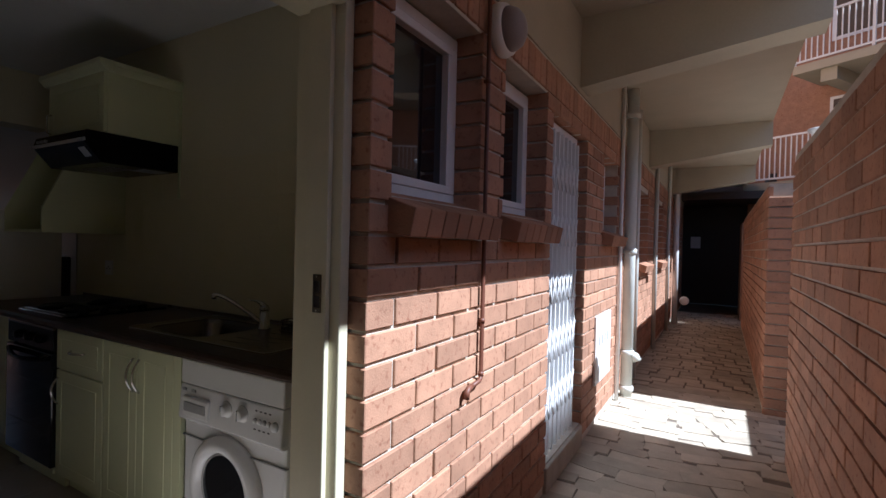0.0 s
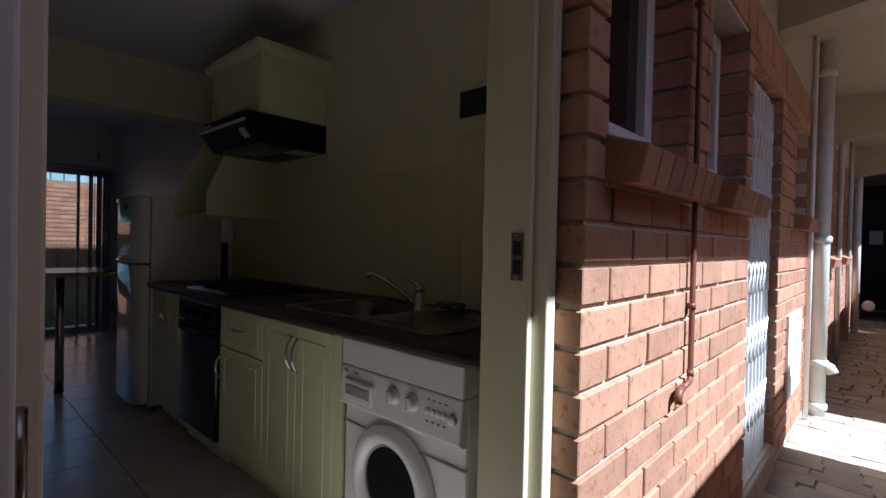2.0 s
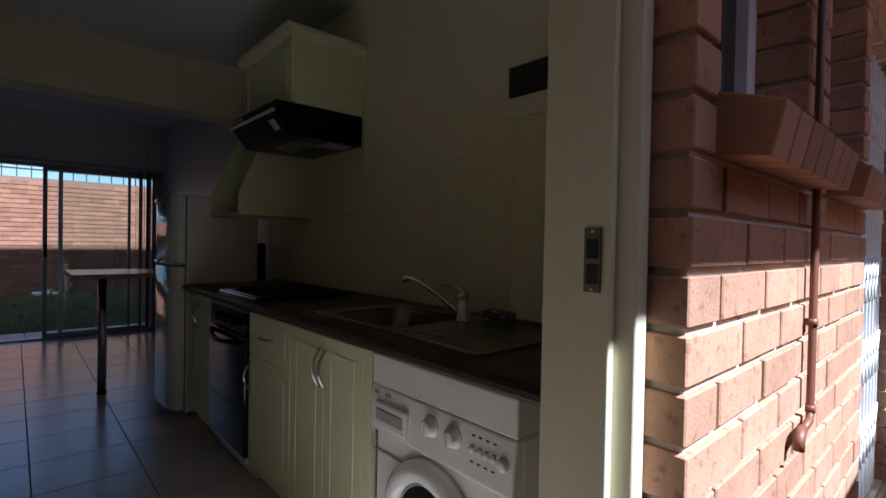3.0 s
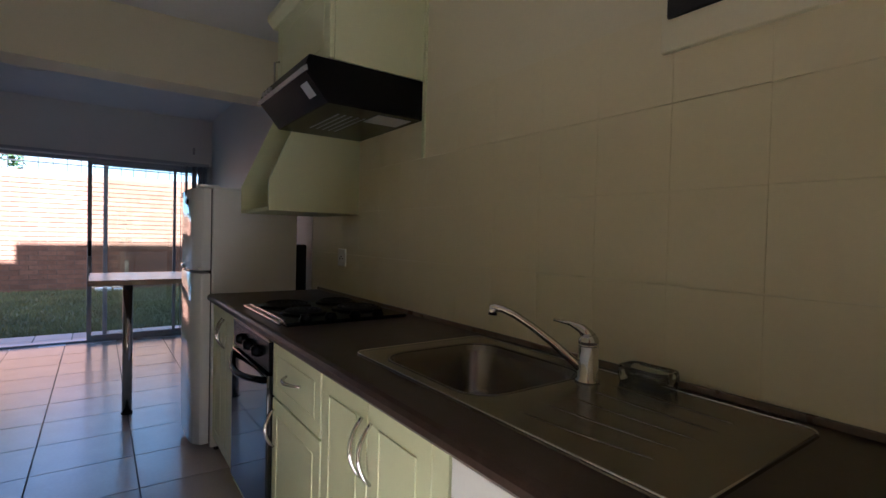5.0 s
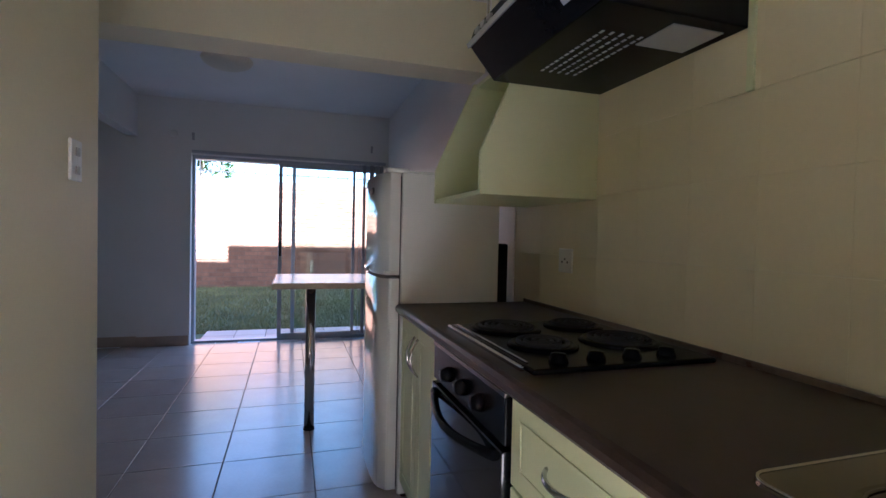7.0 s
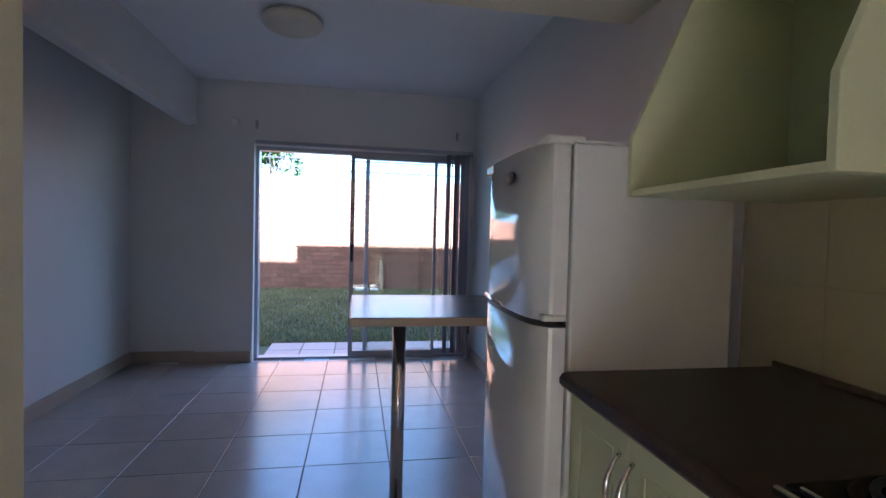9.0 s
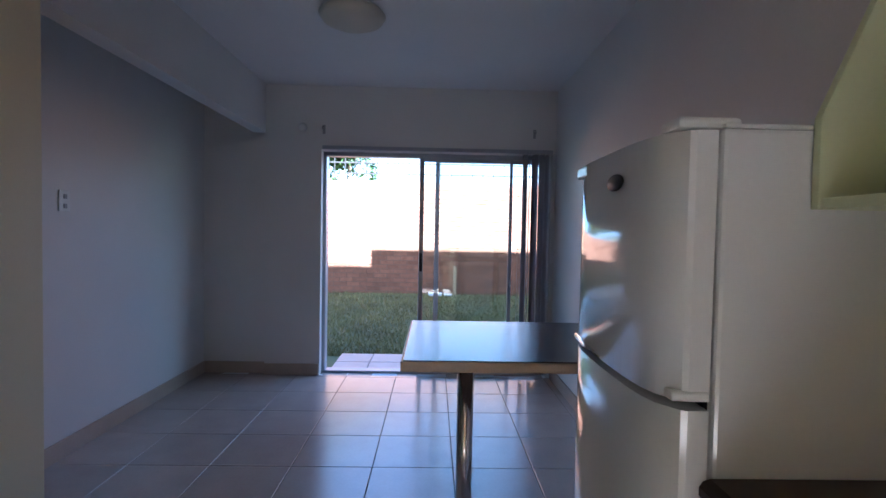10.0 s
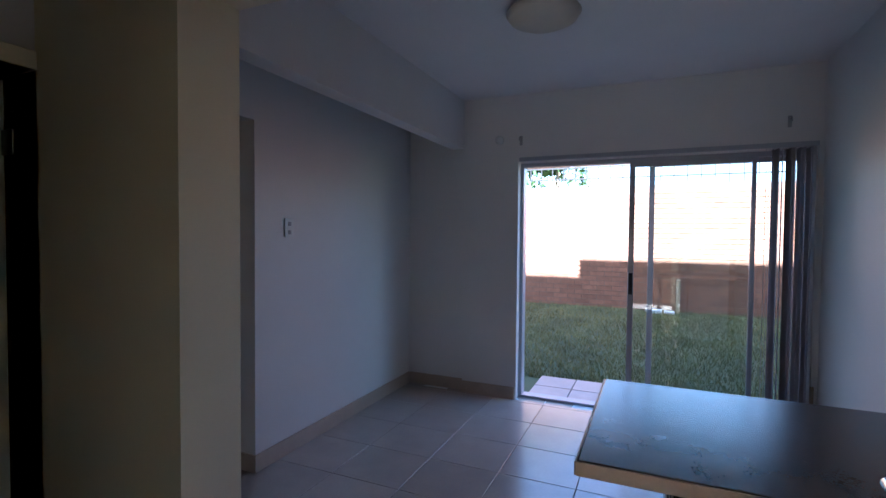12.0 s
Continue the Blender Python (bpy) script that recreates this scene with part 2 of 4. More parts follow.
DOOR = (0.045, 1.03, 0.0, 2.10)
WINS = [(1.14, 1.775, 1.52, 2.25), (2.03, 2.67, 1.52, 2.25), (4.25, 4.90, 1.52, 2.17), (6.4, 7.2, 1.2, 2.1), (8.3, 9.1, 1.2, 2.1)]
DOOR2 = (2.79, 3.66, 0.0, 2.17)
HOLES = [DOOR, DOOR2] + WINS
wall_entry = setting("wall_entrance", wall_x(XI, XO - 0.012, -3.0, 14.2, FZ, 3.1, [(a - 0.014, b + 0.014, c - 0.014 if c > 0.5 else c, d + 0.014) for a, b, c, d in HOLES]), M_MORTAR, "red brick corridor wall with windows and doors", "wall")
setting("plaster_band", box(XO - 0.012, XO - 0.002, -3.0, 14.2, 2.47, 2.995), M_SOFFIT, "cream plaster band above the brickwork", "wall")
setting("wall_kitchen_end", wall_x(XI - 0.012, XI - 0.002, -0.01, KY, 0.0, CZ, [DOOR]), M_PLASTER, "cream painted kitchen end wall round the door", "wall")
wall_kitchen = setting("wall_kitchen", box(-7.95, XI - 0.002, KY, KY + 0.2, FZ, CZ + 0.2), M_PLASTER, "cream painted wall behind the kitchen counter", "wall")
setting("wall_living_side", box(XW, -4.25, KY - 0.006, KY, 0.0, CZ), M_WHITEWALL, "white painted living room side wall", "wall")
setting("wall_kitchen_side", box(-3.847, XI - 0.014, -0.16, -0.01, FZ, CZ), M_PLASTER, "cream painted wall with a socket", "wall")
setting("wall_hall_side", box(-3.847, -3.70, LY - 0.2, -0.16, FZ, CZ), M_PLASTER, "cream painted hall side wall", "wall")
bm = bmesh.new()
for a, b, c in ((-7.95, -5.806, FZ), (-5.806, -5.08, 2.085), (-5.08, -4.72, FZ), (-4.72, -3.95, 2.03), (-3.95, -3.70, FZ)):
    add_box(bm, a, b, LY - 0.2, LY, c, CZ)
setting("wall_living", bm, M_WHITEWALL, "white painted living room wall with two dark doorways", "wall")
setting("wall_pier", box(-4.94, -4.70, -0.98, -0.70, FZ, CZ), M_PLASTER, "cream painted corner pier beside the hall", "wall")
# Added to close the gap behind the pier so the hall stays dark.
setting("wall_hall_light_stop", box(-4.94, -4.72, LY, -0.98, FZ, CZ), M_PLASTER, "cream painted wall added to keep living room light out of the hall", "wall")
setting("wall_garden", wall_x(XW - 0.24, XW, LY, KY, FZ, CZ, [(-0.43, 1.65, 0.0, 2.05), (LY, -0.93, 0.0, CZ)]), M_WHITEWALL, "white painted wall round the sliding door", "wall")
setting("wall_recess", box(XW - 0.24, XW - 0.05, LY, -0.93, 0.0, CZ), M_WHITEWALL, "slightly recessed white wall corner", "wall")
setting("beam_kitchen", box(-4.94, -4.70, -0.98, KY - 0.008, 2.205, CZ), M_PLASTER, "cream painted beam between kitchen and living room", "beam")
setting("beam_living", box(XW, -4.94, -1.04, -0.93, 2.19, CZ), M_WHITEWALL, "white boxed beam along the living room wall", "beam")
setting("ceiling", box(-7.95, XI, -3.2, KY + 0.2, CZ, CZ + 0.18), M_CEIL, "plain painted ceiling", "ceiling")
# Closing walls behind the doorways, coloured near-black in place of real shade.
setting("wall_rooms_behind", wall_x(-5.95, -3.70, -3.2, -3.0, FZ, CZ, []), M_UNLIT, "wall of the unlit rooms, its shade put into the colour", "wall")
setting("wall_rooms_side", box(-6.1, -5.95, -3.2, LY - 0.2, FZ, CZ), M_UNLIT, "side wall of the unlit rooms, its shade put into the colour", "wall")
setting("wall_rooms_other", box(-3.70, -3.55, -3.2, LY - 0.2, FZ, CZ), M_UNLIT, "side wall of the unlit rooms, its shade put into the colour", "wall")
setting("wall_rooms_between", box(-5.0, -4.8, -3.0, LY - 0.2, FZ, CZ), M_PLASTER, "wall between two unlit rooms", "wall")
floor = setting("floor", box(-7.95, XI + 0.02, -3.2, KY, -0.15, -0.004), M_GROUT, "glossy beige floor tiles with dark grout", "floor")
# Out-of-view blocks; heights and step set the shadow line on the garden wall.
setting("upper_storeys", box(-7.95, XI, -0.82, 14.2, 3.1, 8.94), M_BRICKS, "unseen upper storeys sized to shade the garden wall", "wall")
setting("upper_storeys_side", box(-7.95, XI, -8.0, -0.82, CZ + 0.18, 8.57), M_BRICKS, "unseen upper storeys sized to shade the garden wall", "wall")
# Unseen filler block in the same painted-in darkness.
setting("wall_rooms_beyond", box(-7.95, XI, KY + 0.2, 14.2, FZ, 3.1), M_UNLIT, "closed rooms beyond the kitchen", "wall")
setting("doorstep", box(XI, XO + 0.02, DOOR[0], DOOR[1], FZ, -0.006, 0.006), M_CONC, "worn concrete doorstep", "step")


def skirting(name, x0, x1, y0, y1):
    setting(name, box(x0, x1, y0, y1, 0.0, 0.105, 0.003), M_SKIRT, "beige tiled skirting", "baseboard")


skirting("baseboard_side", XW - 0.04, -5.792, LY, LY + 0.014)
skirting("baseboard_reveal", -5.806, -5.792, LY - 0.2, LY)
skirting("baseboard_end", XW - 0.05, XW - 0.036, LY + 0.014, -0.93)
skirting("baseboard_pier", XW, XW + 0.014, -0.93, -0.44)
skirting("baseboard_right", XW, -4.95, KY - 0.02, KY - 0.006)

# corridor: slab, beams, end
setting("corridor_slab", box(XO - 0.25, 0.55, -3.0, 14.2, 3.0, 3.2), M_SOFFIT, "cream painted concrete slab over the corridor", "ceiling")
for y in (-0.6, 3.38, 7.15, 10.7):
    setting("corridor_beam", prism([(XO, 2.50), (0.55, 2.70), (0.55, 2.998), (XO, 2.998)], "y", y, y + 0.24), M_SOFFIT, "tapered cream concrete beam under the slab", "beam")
# Lobby shell: its darkness is painted into the wall colour.
setting("corridor_end", box(-2.2, 2.0, 15.6, 15.8, FZ, 3.2), M_UNLIT, "wall closing the corridor, its shade put into the colour", "wall")
setting("corridor_end_side", box(-1.3, -1.1, 14.2, 15.6, FZ, 3.2), M_UNLIT, "side wall of the far lobby, its shade put into the colour", "wall")
setting("corridor_end_other", box(0.95, 1.1, 13.5, 15.6, FZ, 3.2), M_UNLIT, "side wall of the far lobby, its shade put into the colour", "wall")
setting("corridor_end_ceiling", box(-1.3, 1.1, 13.4, 15.8, 2.62, 2.8), M_UNLIT, "ceiling of the far lobby, its shade put into the colour", "ceiling")
pav = setting("pavement", box(-1.0, 2.2, -3.0, 15.6, FZ - 0.2, FZ - 0.006), M_JOINT, "irregular stone paving in the corridor", "pavement")
setting("ground", box(-300, 300, -300, 300, -0.6, -0.38), M_SOIL, "ground reaching to the horizon", "ground")
setting("lawn", box(-14.6, -7.95, -12, 12, -0.38, -0.07), M_SOIL, "shaded green lawn ground", "ground")
B1 = setting("boundary_wall_1", box(0.482, 0.70, -3.0, 4.18, FZ - 0.2, 2.05), M_MORTAR, "brick boundary wall along the corridor", "wall")
B2 = setting("boundary_wall_2", box(0.412, 0.70, 5.362, 11.2, FZ - 0.2, 2.0), M_MORTAR, "second length of brick boundary wall", "wall")
setting("boundary_wall_3", box(0.412, 0.56, 12.5, 14.0, FZ - 0.2, 2.0), M_BRICKS, "third length of brick boundary wall", "wall")
# Hidden wall, placed so its shadow trims the sun patch on the paving.
setting("boundary_wall_outer", box(2.0, 2.2, -6, 16, FZ - 0.2, 2.05), M_BRICKS, "unseen brick wall added beyond the gap to cut the sun patch", "wall")
setting("corridor_back", box(-1.1, 2.2, -3.2, -3.0, FZ - 0.2, 3.2), M_BRICKS, "brick wall closing the corridor behind", "wall")
GW = setting("garden_wall", box(-14.42, -14.212, -12, 12, -0.4, 2.45), M_GMORTAR, "long brick garden wall, half in sun", "wall")

# ---- entrance door frame ----
frame_1 = thing("door_frame", (-1.0, 0.99, 0.0), "cream painted steel door frame with a strike plate", "door frame")
for name, ya, yb, yc in (("jamb", 0.99, 1.028, 0.972), ("jamb", 0.045, 0.080, 0.080)):
    under(name, box(XI - 0.016, XO - 0.07, ya, yb, 0.0, 2.098, 0.004), M_FRAME, frame_1)
    if ya > 0.5:
        under("door_stop", box(XI + 0.05, XO - 0.11, min(yc, ya), max(yc, ya), 0.0, 2.07, 0.003), M_FRAME, frame_1)
under("head", box(XI - 0.016, XO - 0.07, 0.08, 0.99, 2.06, 2.098, 0.004), M_FRAME, frame_1)
plate = under("strike_plate", box(-1.030, -0.997, 0.9675, 0.972, 1.14, 1.255, 0.001), M_STEEL, frame_1, "worn steel strike plate")
for z in (1.155, 1.20):
    under("latch_hole", box(-1.024, -1.002, 0.9665, 0.9677, z, z + 0.035), M_BLACKM, frame_1)
for z in (1.146, 1.248):
    under("screw", lathe((-1.013, 0.9665, z), [(0.004, 0.001), (0.003, -0.001)], "y", 10), M_CHROME, frame_1)

door_1 = tagged(thing("door_1", (-0.84, 0.05, 0.0), "plain white door leaf folded open against the outer wall", "door"), kind="structure")
under("leaf", box(XO + 0.006, XO + 0.05, -0.83, 0.048, -0.1, 2.05, 0.004), M_WHITEP, door_1)
under("handle", tube([(XO + 0.05, -0.76, 0.98), (XO + 0.09, -0.76, 0.98), (XO + 0.09, -0.65, 0.98)], 0.009, 10), M_CHROME, door_1)
for z in (0.2, 1.0, 1.8):
    under("hinge", tube([(XO + 0.02, 0.052, z), (XO + 0.02, 0.052, z + 0.09)], 0.006, 10), M_STEEL, door_1)
# Added out of view, only to shade the open leaf and left jamb.
setting("boundary_wall_tall", box(0.482, 0.70, -3.0, 0.10, 2.05, 3.0), M_BRICKS, "unseen brick block added to keep the sun off the door leaf", "wall")

# ---- windows of the corridor wall ----
def corridor_window(h):
    ya, yb, za, zb = h
    w = thing("window", (XO - 0.1, ya, za), "white framed casement window set deep in brick", "window", "corridor windows")
    w["kind"] = "structure"
    xa, xb = XO - 0.18, XO - 0.125
    for n_, a, b, c, d in (("window_frame", ya, yb, za, za + 0.05), ("window_frame", ya, yb, zb - 0.05, zb), ("window_frame", ya, ya + 0.05, za + 0.05, zb - 0.05), ("window_frame", yb - 0.05, yb, za + 0.05, zb - 0.05)):
        under(n_, box(xa, xb, a, b, c, d, 0.005), M_WFRAME, w)
    for a, b, c, d in ((ya + 0.05, yb - 0.05, za + 0.05, za + 0.085), (ya + 0.05, yb - 0.05, zb - 0.085, zb - 0.05), (ya + 0.05, ya + 0.085, za + 0.085, zb - 0.085), (yb - 0.085, yb - 0.05, za + 0.085, zb - 0.085)):
        under("sash", box(xa + 0.01, xb + 0.006, a, b, c, d, 0.004), M_WFRAME, w)
    under("pane", box(xa + 0.02, xa + 0.028, ya + 0.08, yb - 0.08, za + 0.08, zb - 0.08), M_SHADEGLASS, w)
    s_ = thing("window_sill", (XO, ya, za), "sloping sill of brick set on edge", "sill", "corridor windows")
    s_["kind"] = "structure"
    n = max(3, round((yb - ya + 0.04) / 0.095))
    step = (yb - ya + 0.04) / n
    for k in range(n):
        a = ya - 0.02 + k * step
        under("brick", prism([(XO - 0.10, za + 0.012), (XO + 0.105, za - 0.055), (XO + 0.085, za - 0.145), (XO - 0.10, za - 0.12)], "y", a + 0.003, a + step - 0.003, 0.004), M_SILL, s_)


for h in WINS:
    corridor_window(h)

# ---- second door with a lattice security gate ----
ya, yb = DOOR2[0], DOOR2[1]
door_2 = tagged(thing("door_2", (XO - 0.1, ya, 0.0), "white door behind a lattice security gate", "door"), kind="structure")
under("door_panel", box(XO - 0.17, XO - 0.13, ya + 0.04, yb - 0.16, 0.0, 2.12), M_WFRAME, door_2)
under("jamb", box(XO - 0.17, XO - 0.06, ya, ya + 0.04, 0.0, 2.168, 0.003), M_WFRAME, door_2)
under("jamb", box(XO - 0.17, XO - 0.06, yb - 0.16, yb - 0.10, 0.0, 2.168, 0.003), M_WFRAME, door_2)
under("head", box(XO - 0.17, XO - 0.06, ya + 0.04, yb - 0.16, 2.12, 2.168, 0.003), M_WFRAME, door_2)
gate = thing("security_gate", (XO - 0.05, ya, 0.0), "white sliding lattice security gate, closed", "gate")
ys = [ya + 0.03 + k * (yb - ya - 0.20) / 7 for k in range(8)]
for y in ys:
    under("upright", box(XO - 0.055, XO - 0.03, y, y + 0.016, 0.02, 2.11), M_RAIL, gate)
for k in range(7):
    for z in (0.25, 0.62, 0.99, 1.36, 1.73):
        for sgn in (1, -1):
            y0_, y1_ = (ys[k] + 0.008, ys[k + 1] + 0.008)
            za_, zb_ = (z, z + 0.2) if sgn > 0 else (z + 0.2, z)
            under("lattice_bar", tube([(XO - 0.028, y0_, za_), (XO - 0.028, y1_, zb_)], 0.006, 6), M_RAIL, gate)
under("gate_lock", box(XO - 0.058, XO - 0.024, ya + 0.045, ya + 0.10, 1.0, 1.14, 0.004), M_BLACKM, gate)
setting("door_sill_step", box(XO - 0.17, XO + 0.012, ya - 0.002, yb + 0.002, FZ, -0.01, 0.01), M_CONC, "worn concrete step under the second door", "step")

# ---- corridor fittings ----
lampb = thing("bulkhead_lamp", (XO, 1.93, 2.33), "round wall lamp with a dusty dark cover", "wall lamp")
under("base_ring", lathe((XO, 1.93, 2.33), [(0.115, 0.0), (0.12, 0.02), (0.112, 0.05), (0.098, 0.055)], "x"), M_RAIL, lampb)
under("cover", lathe((XO, 1.93, 2.33), [(0.098, 0.045), (0.096, 0.07), (0.082, 0.10), (0.055, 0.12), (0.02, 0.13), (0.003, 0.131)], "x"), M_GLOBE, lampb)
PY = 1.79
pipe = thing("water_pipe", (XO, PY, 0.75), "thin brown painted copper pipe on brick", "pipe")
under("riser", tube([(XO + 0.02, PY, 2.99), (XO + 0.02, PY, 1.42), (XO + 0.02, PY, 0.80), (XO + 0.021, PY - 0.006, 0.782), (XO + 0.023, PY - 0.022, 0.774), (XO + 0.025, PY - 0.11, 0.768)], 0.0095, 12), M_COPPER, pipe)
under("elbow", tube([(XO + 0.023, PY - 0.09, 0.769), (XO + 0.026, PY - 0.128, 0.766), (XO + 0.027, PY - 0.142, 0.755), (XO + 0.027, PY - 0.144, 0.728)], [0.0115, 0.0125, 0.0125, 0.012], 12), M_COPPER, pipe)
for z in (2.05, 1.02, 0.79):
    under("clip", tube([(XO + 0.02, PY, z), (XO + 0.02, PY, z + 0.02)], 0.012, 12), M_COPPER, pipe)
for z in (2.05, 1.02):
    under("clip", box(XO - 0.004, XO + 0.02, PY - 0.006, PY + 0.024, z + 0.002, z + 0.018, 0.002), M_COPPER, pipe)
down = thing("downpipe", (-0.78, 5.2, FZ), "grey painted downpipe with socket joints", "pipe")
under("shaft", tube([(-0.79, 5.2, 2.995), (-0.79, 5.2, FZ)], 0.058, 20), M_PIPE, down)
for z in (FZ + 0.05, FZ + 0.42, 1.30, 2.70):
    under("collar", lathe((-0.79, 5.2, z), [(0.06, 0.0), (0.072, 0.008), (0.072, 0.05), (0.06, 0.058)]), M_PIPE, down)
under("branch", tube([(-0.79, 5.2, 0.27), (-0.71, 5.22, 0.24), (-0.69, 5.22, 0.2)], 0.045, 14), M_PIPE, down)
thinp = thing("vent_pipe", (-0.84, 4.98, FZ), "thin white wall pipe beside the downpipe", "pipe")
under("shaft", tube([(-0.845, 4.98, 2.99), (-0.845, 4.98, FZ)], 0.02, 10), M_RAIL, thinp)
for yy in (6.0, 7.9, 9.9):
    p_ = thing("wall_pipe", (-0.84, yy, FZ), "slim grey pipe on the far brick wall", "pipe", "far wall pipes")
    under("shaft", tube([(-0.84, yy, 2.99), (-0.84, yy, FZ)], 0.03, 10), M_PIPE, p_)
far = thing("far_downpipe", (-0.8, 11.0, FZ), "white downpipe near the dark lobby", "pipe")
under("shaft", tube([(-0.79, 11.0, 2.99), (-0.79, 11.0, FZ)], 0.055, 14), M_RAIL, far)
under("gully", lathe((-0.62, 11.1, 0.3), [(0.05, 0), (0.09, 0.01), (0.09, 0.06), (0.05, 0.07)], "y"), M_RAIL, far)
board = thing("notice_board", (XO, 4.2, 0.2), "white enamel meter cover with dark marks", "cover")
under("panel", box(XO, XO + 0.02, 4.02, 4.62, 0.2, 0.78, 0.004), M_RAIL, board)
for k in range(4):
    under("slot", box(XO + 0.019, XO + 0.022, 4.14 + k * 0.11, 4.17 + k * 0.11, 0.52, 0.60), M_GREYP, board)
# White box stands in for a small bright spot; no lamp is known here.
bright_box = thing("lobby_bright_box", (-0.62, 14.2, 1.5), "small white box standing for a bright spot in the dark lobby", "lamp")
under("case", box(-0.75, -0.5, 15.5, 15.6, 1.42, 1.75, 0.01), M_RAIL, bright_box)
under("bracket", box(-0.65, -0.6, 15.56, 15.6, 1.75, 1.85), M_BLACKM, bright_box)
flood = thing("garden_flood_lamp", (0.6, 5.0, 2.05), "white flood lamp on the wall top", "lamp")
under("stem", tube([(0.60, 4.05, 2.05), (0.60, 4.05, 2.12), (0.63, 4.02, 2.16)], 0.014, 10), M_RAIL, flood)
under("head", lathe((0.60, 4.05, 2.15), [(0.03, 0.0), (0.045, 0.02), (0.075, 0.05), (0.07, 0.06), (0.0, 0.062)], "z", 18), M_RAIL, flood)

# ---- house across, with balconies ----
across = thing("apartment_building", (6.0, 12.0, 0.0), "brick apartment building with white balcony railings", "building")
ROT = Matrix.Translation((1.3, 13.13, 0)) @ Matrix.Rotation(math.atan2(-0.515, 0.857), 4, "Z")


def across_part(name, bm, material, parent=None, label=""):
    bmesh.ops.transform(bm, matrix=ROT, verts=bm.verts)
    return under(name, bm, material, parent or across, label)


across_part("wall", box(-1.6, 9, 1.3, 6, -0.3, 9.5), M_BRICKS)
for z, a0 in ((2.98, -1.0), (5.5, 0.0)):
    bal = across_part("balcony", box(a0, 9, 0.0, 1.3, z - 0.18, z), M_SOFFIT, None, "cream concrete balcony slab")
    for zz in (z + 0.06, z + 1.0):
        across_part("rail", box(a0, 9, 0.02, 0.06, zz, zz + 0.04), M_RAIL)
    x = a0
    while x < 5.0:
        across_part("baluster", box(x, x + 0.022, 0.03, 0.05, z + 0.1, z + 1.0), M_RAIL)
        x += 0.11
    for x in (a0, a0 + 1.4, a0 + 2.8):
        across_part("post", box(x, x + 0.05, 0.015, 0.065, z, z + 1.04), M_RAIL)
for z in (3.1, 5.6):
    win = across_part("window", box(0.2, 1.6, 1.27, 1.30, z + 0.7, z + 1.9), M_WFRAME, None, "white framed window")
    across_part("pane", box(0.27, 1.53, 1.262, 1.27, z + 0.77, z + 1.83), M_SHADEGLASS)
for x in (0.5, 3.2, 6.0):
    across_part("corbel", box(x, x + 0.3, 0.1, 1.3, 5.05, 5.32), M_SOFFIT)

block = thing("apartment_block", (8.5, 0.0, -0.38), "long brick apartment block with white balcony railings", "building")
under("wall", box(8.5, 12.0, -9.0, 7.2, -0.38, 6.2), M_BRICKS, block)
for z in (2.9,):
    bal = under("balcony", box(7.4, 8.5, -8.0, 7.0, z - 0.16, z), M_SOFFIT, block, "cream concrete balcony slab")
    for zz in (z + 0.08, z + 1.0):
        under("rail", box(7.42, 7.46, -8.0, 7.0, zz, zz + 0.04), M_RAIL, block)
    for k in range(76):
        under("baluster", box(7.43, 7.45, -8.0 + k * 0.2, -7.975 + k * 0.2, z + 0.1, z + 1.0), M_RAIL, block)
    for y in (-6.5, -3.0, 0.5, 4.0):
        under("window_frame", box(8.46, 8.5, y, y + 1.6, z + 0.9, z + 2.1), M_WFRAME, block)
        under("pane", box(8.45, 8.46, y + 0.07, y + 1.53, z + 0.97, z + 2.03), M_SHADEGLASS, block)

# ---- kitchen units ----
CF, CT = 1.085, 0.91           # cabinet fronts, counter top


def bow_handle(p0, p1, parent, out=0.032):
    a, b = Vector(p0), Vector(p1)
    pts = []
    for k in range(11):
        t = k / 10
        pts.append(a.lerp(b, t) + Vector((0, -out * math.sin(math.pi * t) ** 0.8, 0)))
    under("handle", tube(pts, [0.0045 + 0.002 * math.sin(math.pi * k / 10) for k in range(11)], 8), M_CHROME, parent, "bowed chrome handle")


def panel_door(name, x0, x1, z0, z1, parent, inset=0.055):
    """A shaker-like foil front with a shallow sunk field."""
    bm = bmesh.new()
    y = CF
    add_box(bm, x0, x1, y, y + 0.018, z0, z1, 0.003)
    ob = under(name, bm, M_CAB, parent)
    if inset:
        for a, b, c, d in ((x0 + inset, x0 + inset + 0.006, z0 + inset, z1 - inset), (x1 - inset - 0.006, x1 - inset, z0 + inset, z1 - inset),
                           (x0 + inset + 0.006, x1 - inset - 0.006, z0 + inset, z0 + inset + 0.006), (x0 + inset + 0.006, x1 - inset - 0.006, z1 - inset - 0.006, z1 - inset)):
            under("groove_bead", box(a, b, y - 0.003, y + 0.001, c, d, 0.001), M_CAB, ob)
    return ob


def base_unit(x0, x1, label, top=0.868):
    u = thing("base_cabinet", (x0, CF, 0.0), label, "cabinet", "kitchen base cabinets")
    under("body", box(x0, x1, CF + 0.02, KY - 0.02, 0.09, top), M_CAB, u)
    under("plinth", box(x0, x1, CF + 0.07, CF + 0.09, 0.0, 0.09), M_CAB, u)
    return u


u = base_unit(-2.505, -1.915, "pale green two-door cabinet under the sink", 0.70)
panel_door("door", -2.503, -2.213, 0.10, 0.86, u)
panel_door("door", -2.209, -1.935, 0.10, 0.86, u)
bow_handle((-2.235, CF - 0.002, 0.66), (-2.235, CF - 0.002, 0.81), u)
bow_handle((-2.187, CF - 0.002, 0.66), (-2.187, CF - 0.002, 0.81), u)
under("end_panel", box(-1.931, -1.878, CF, CF + 0.02, 0.0, 0.866), M_CAB, u)
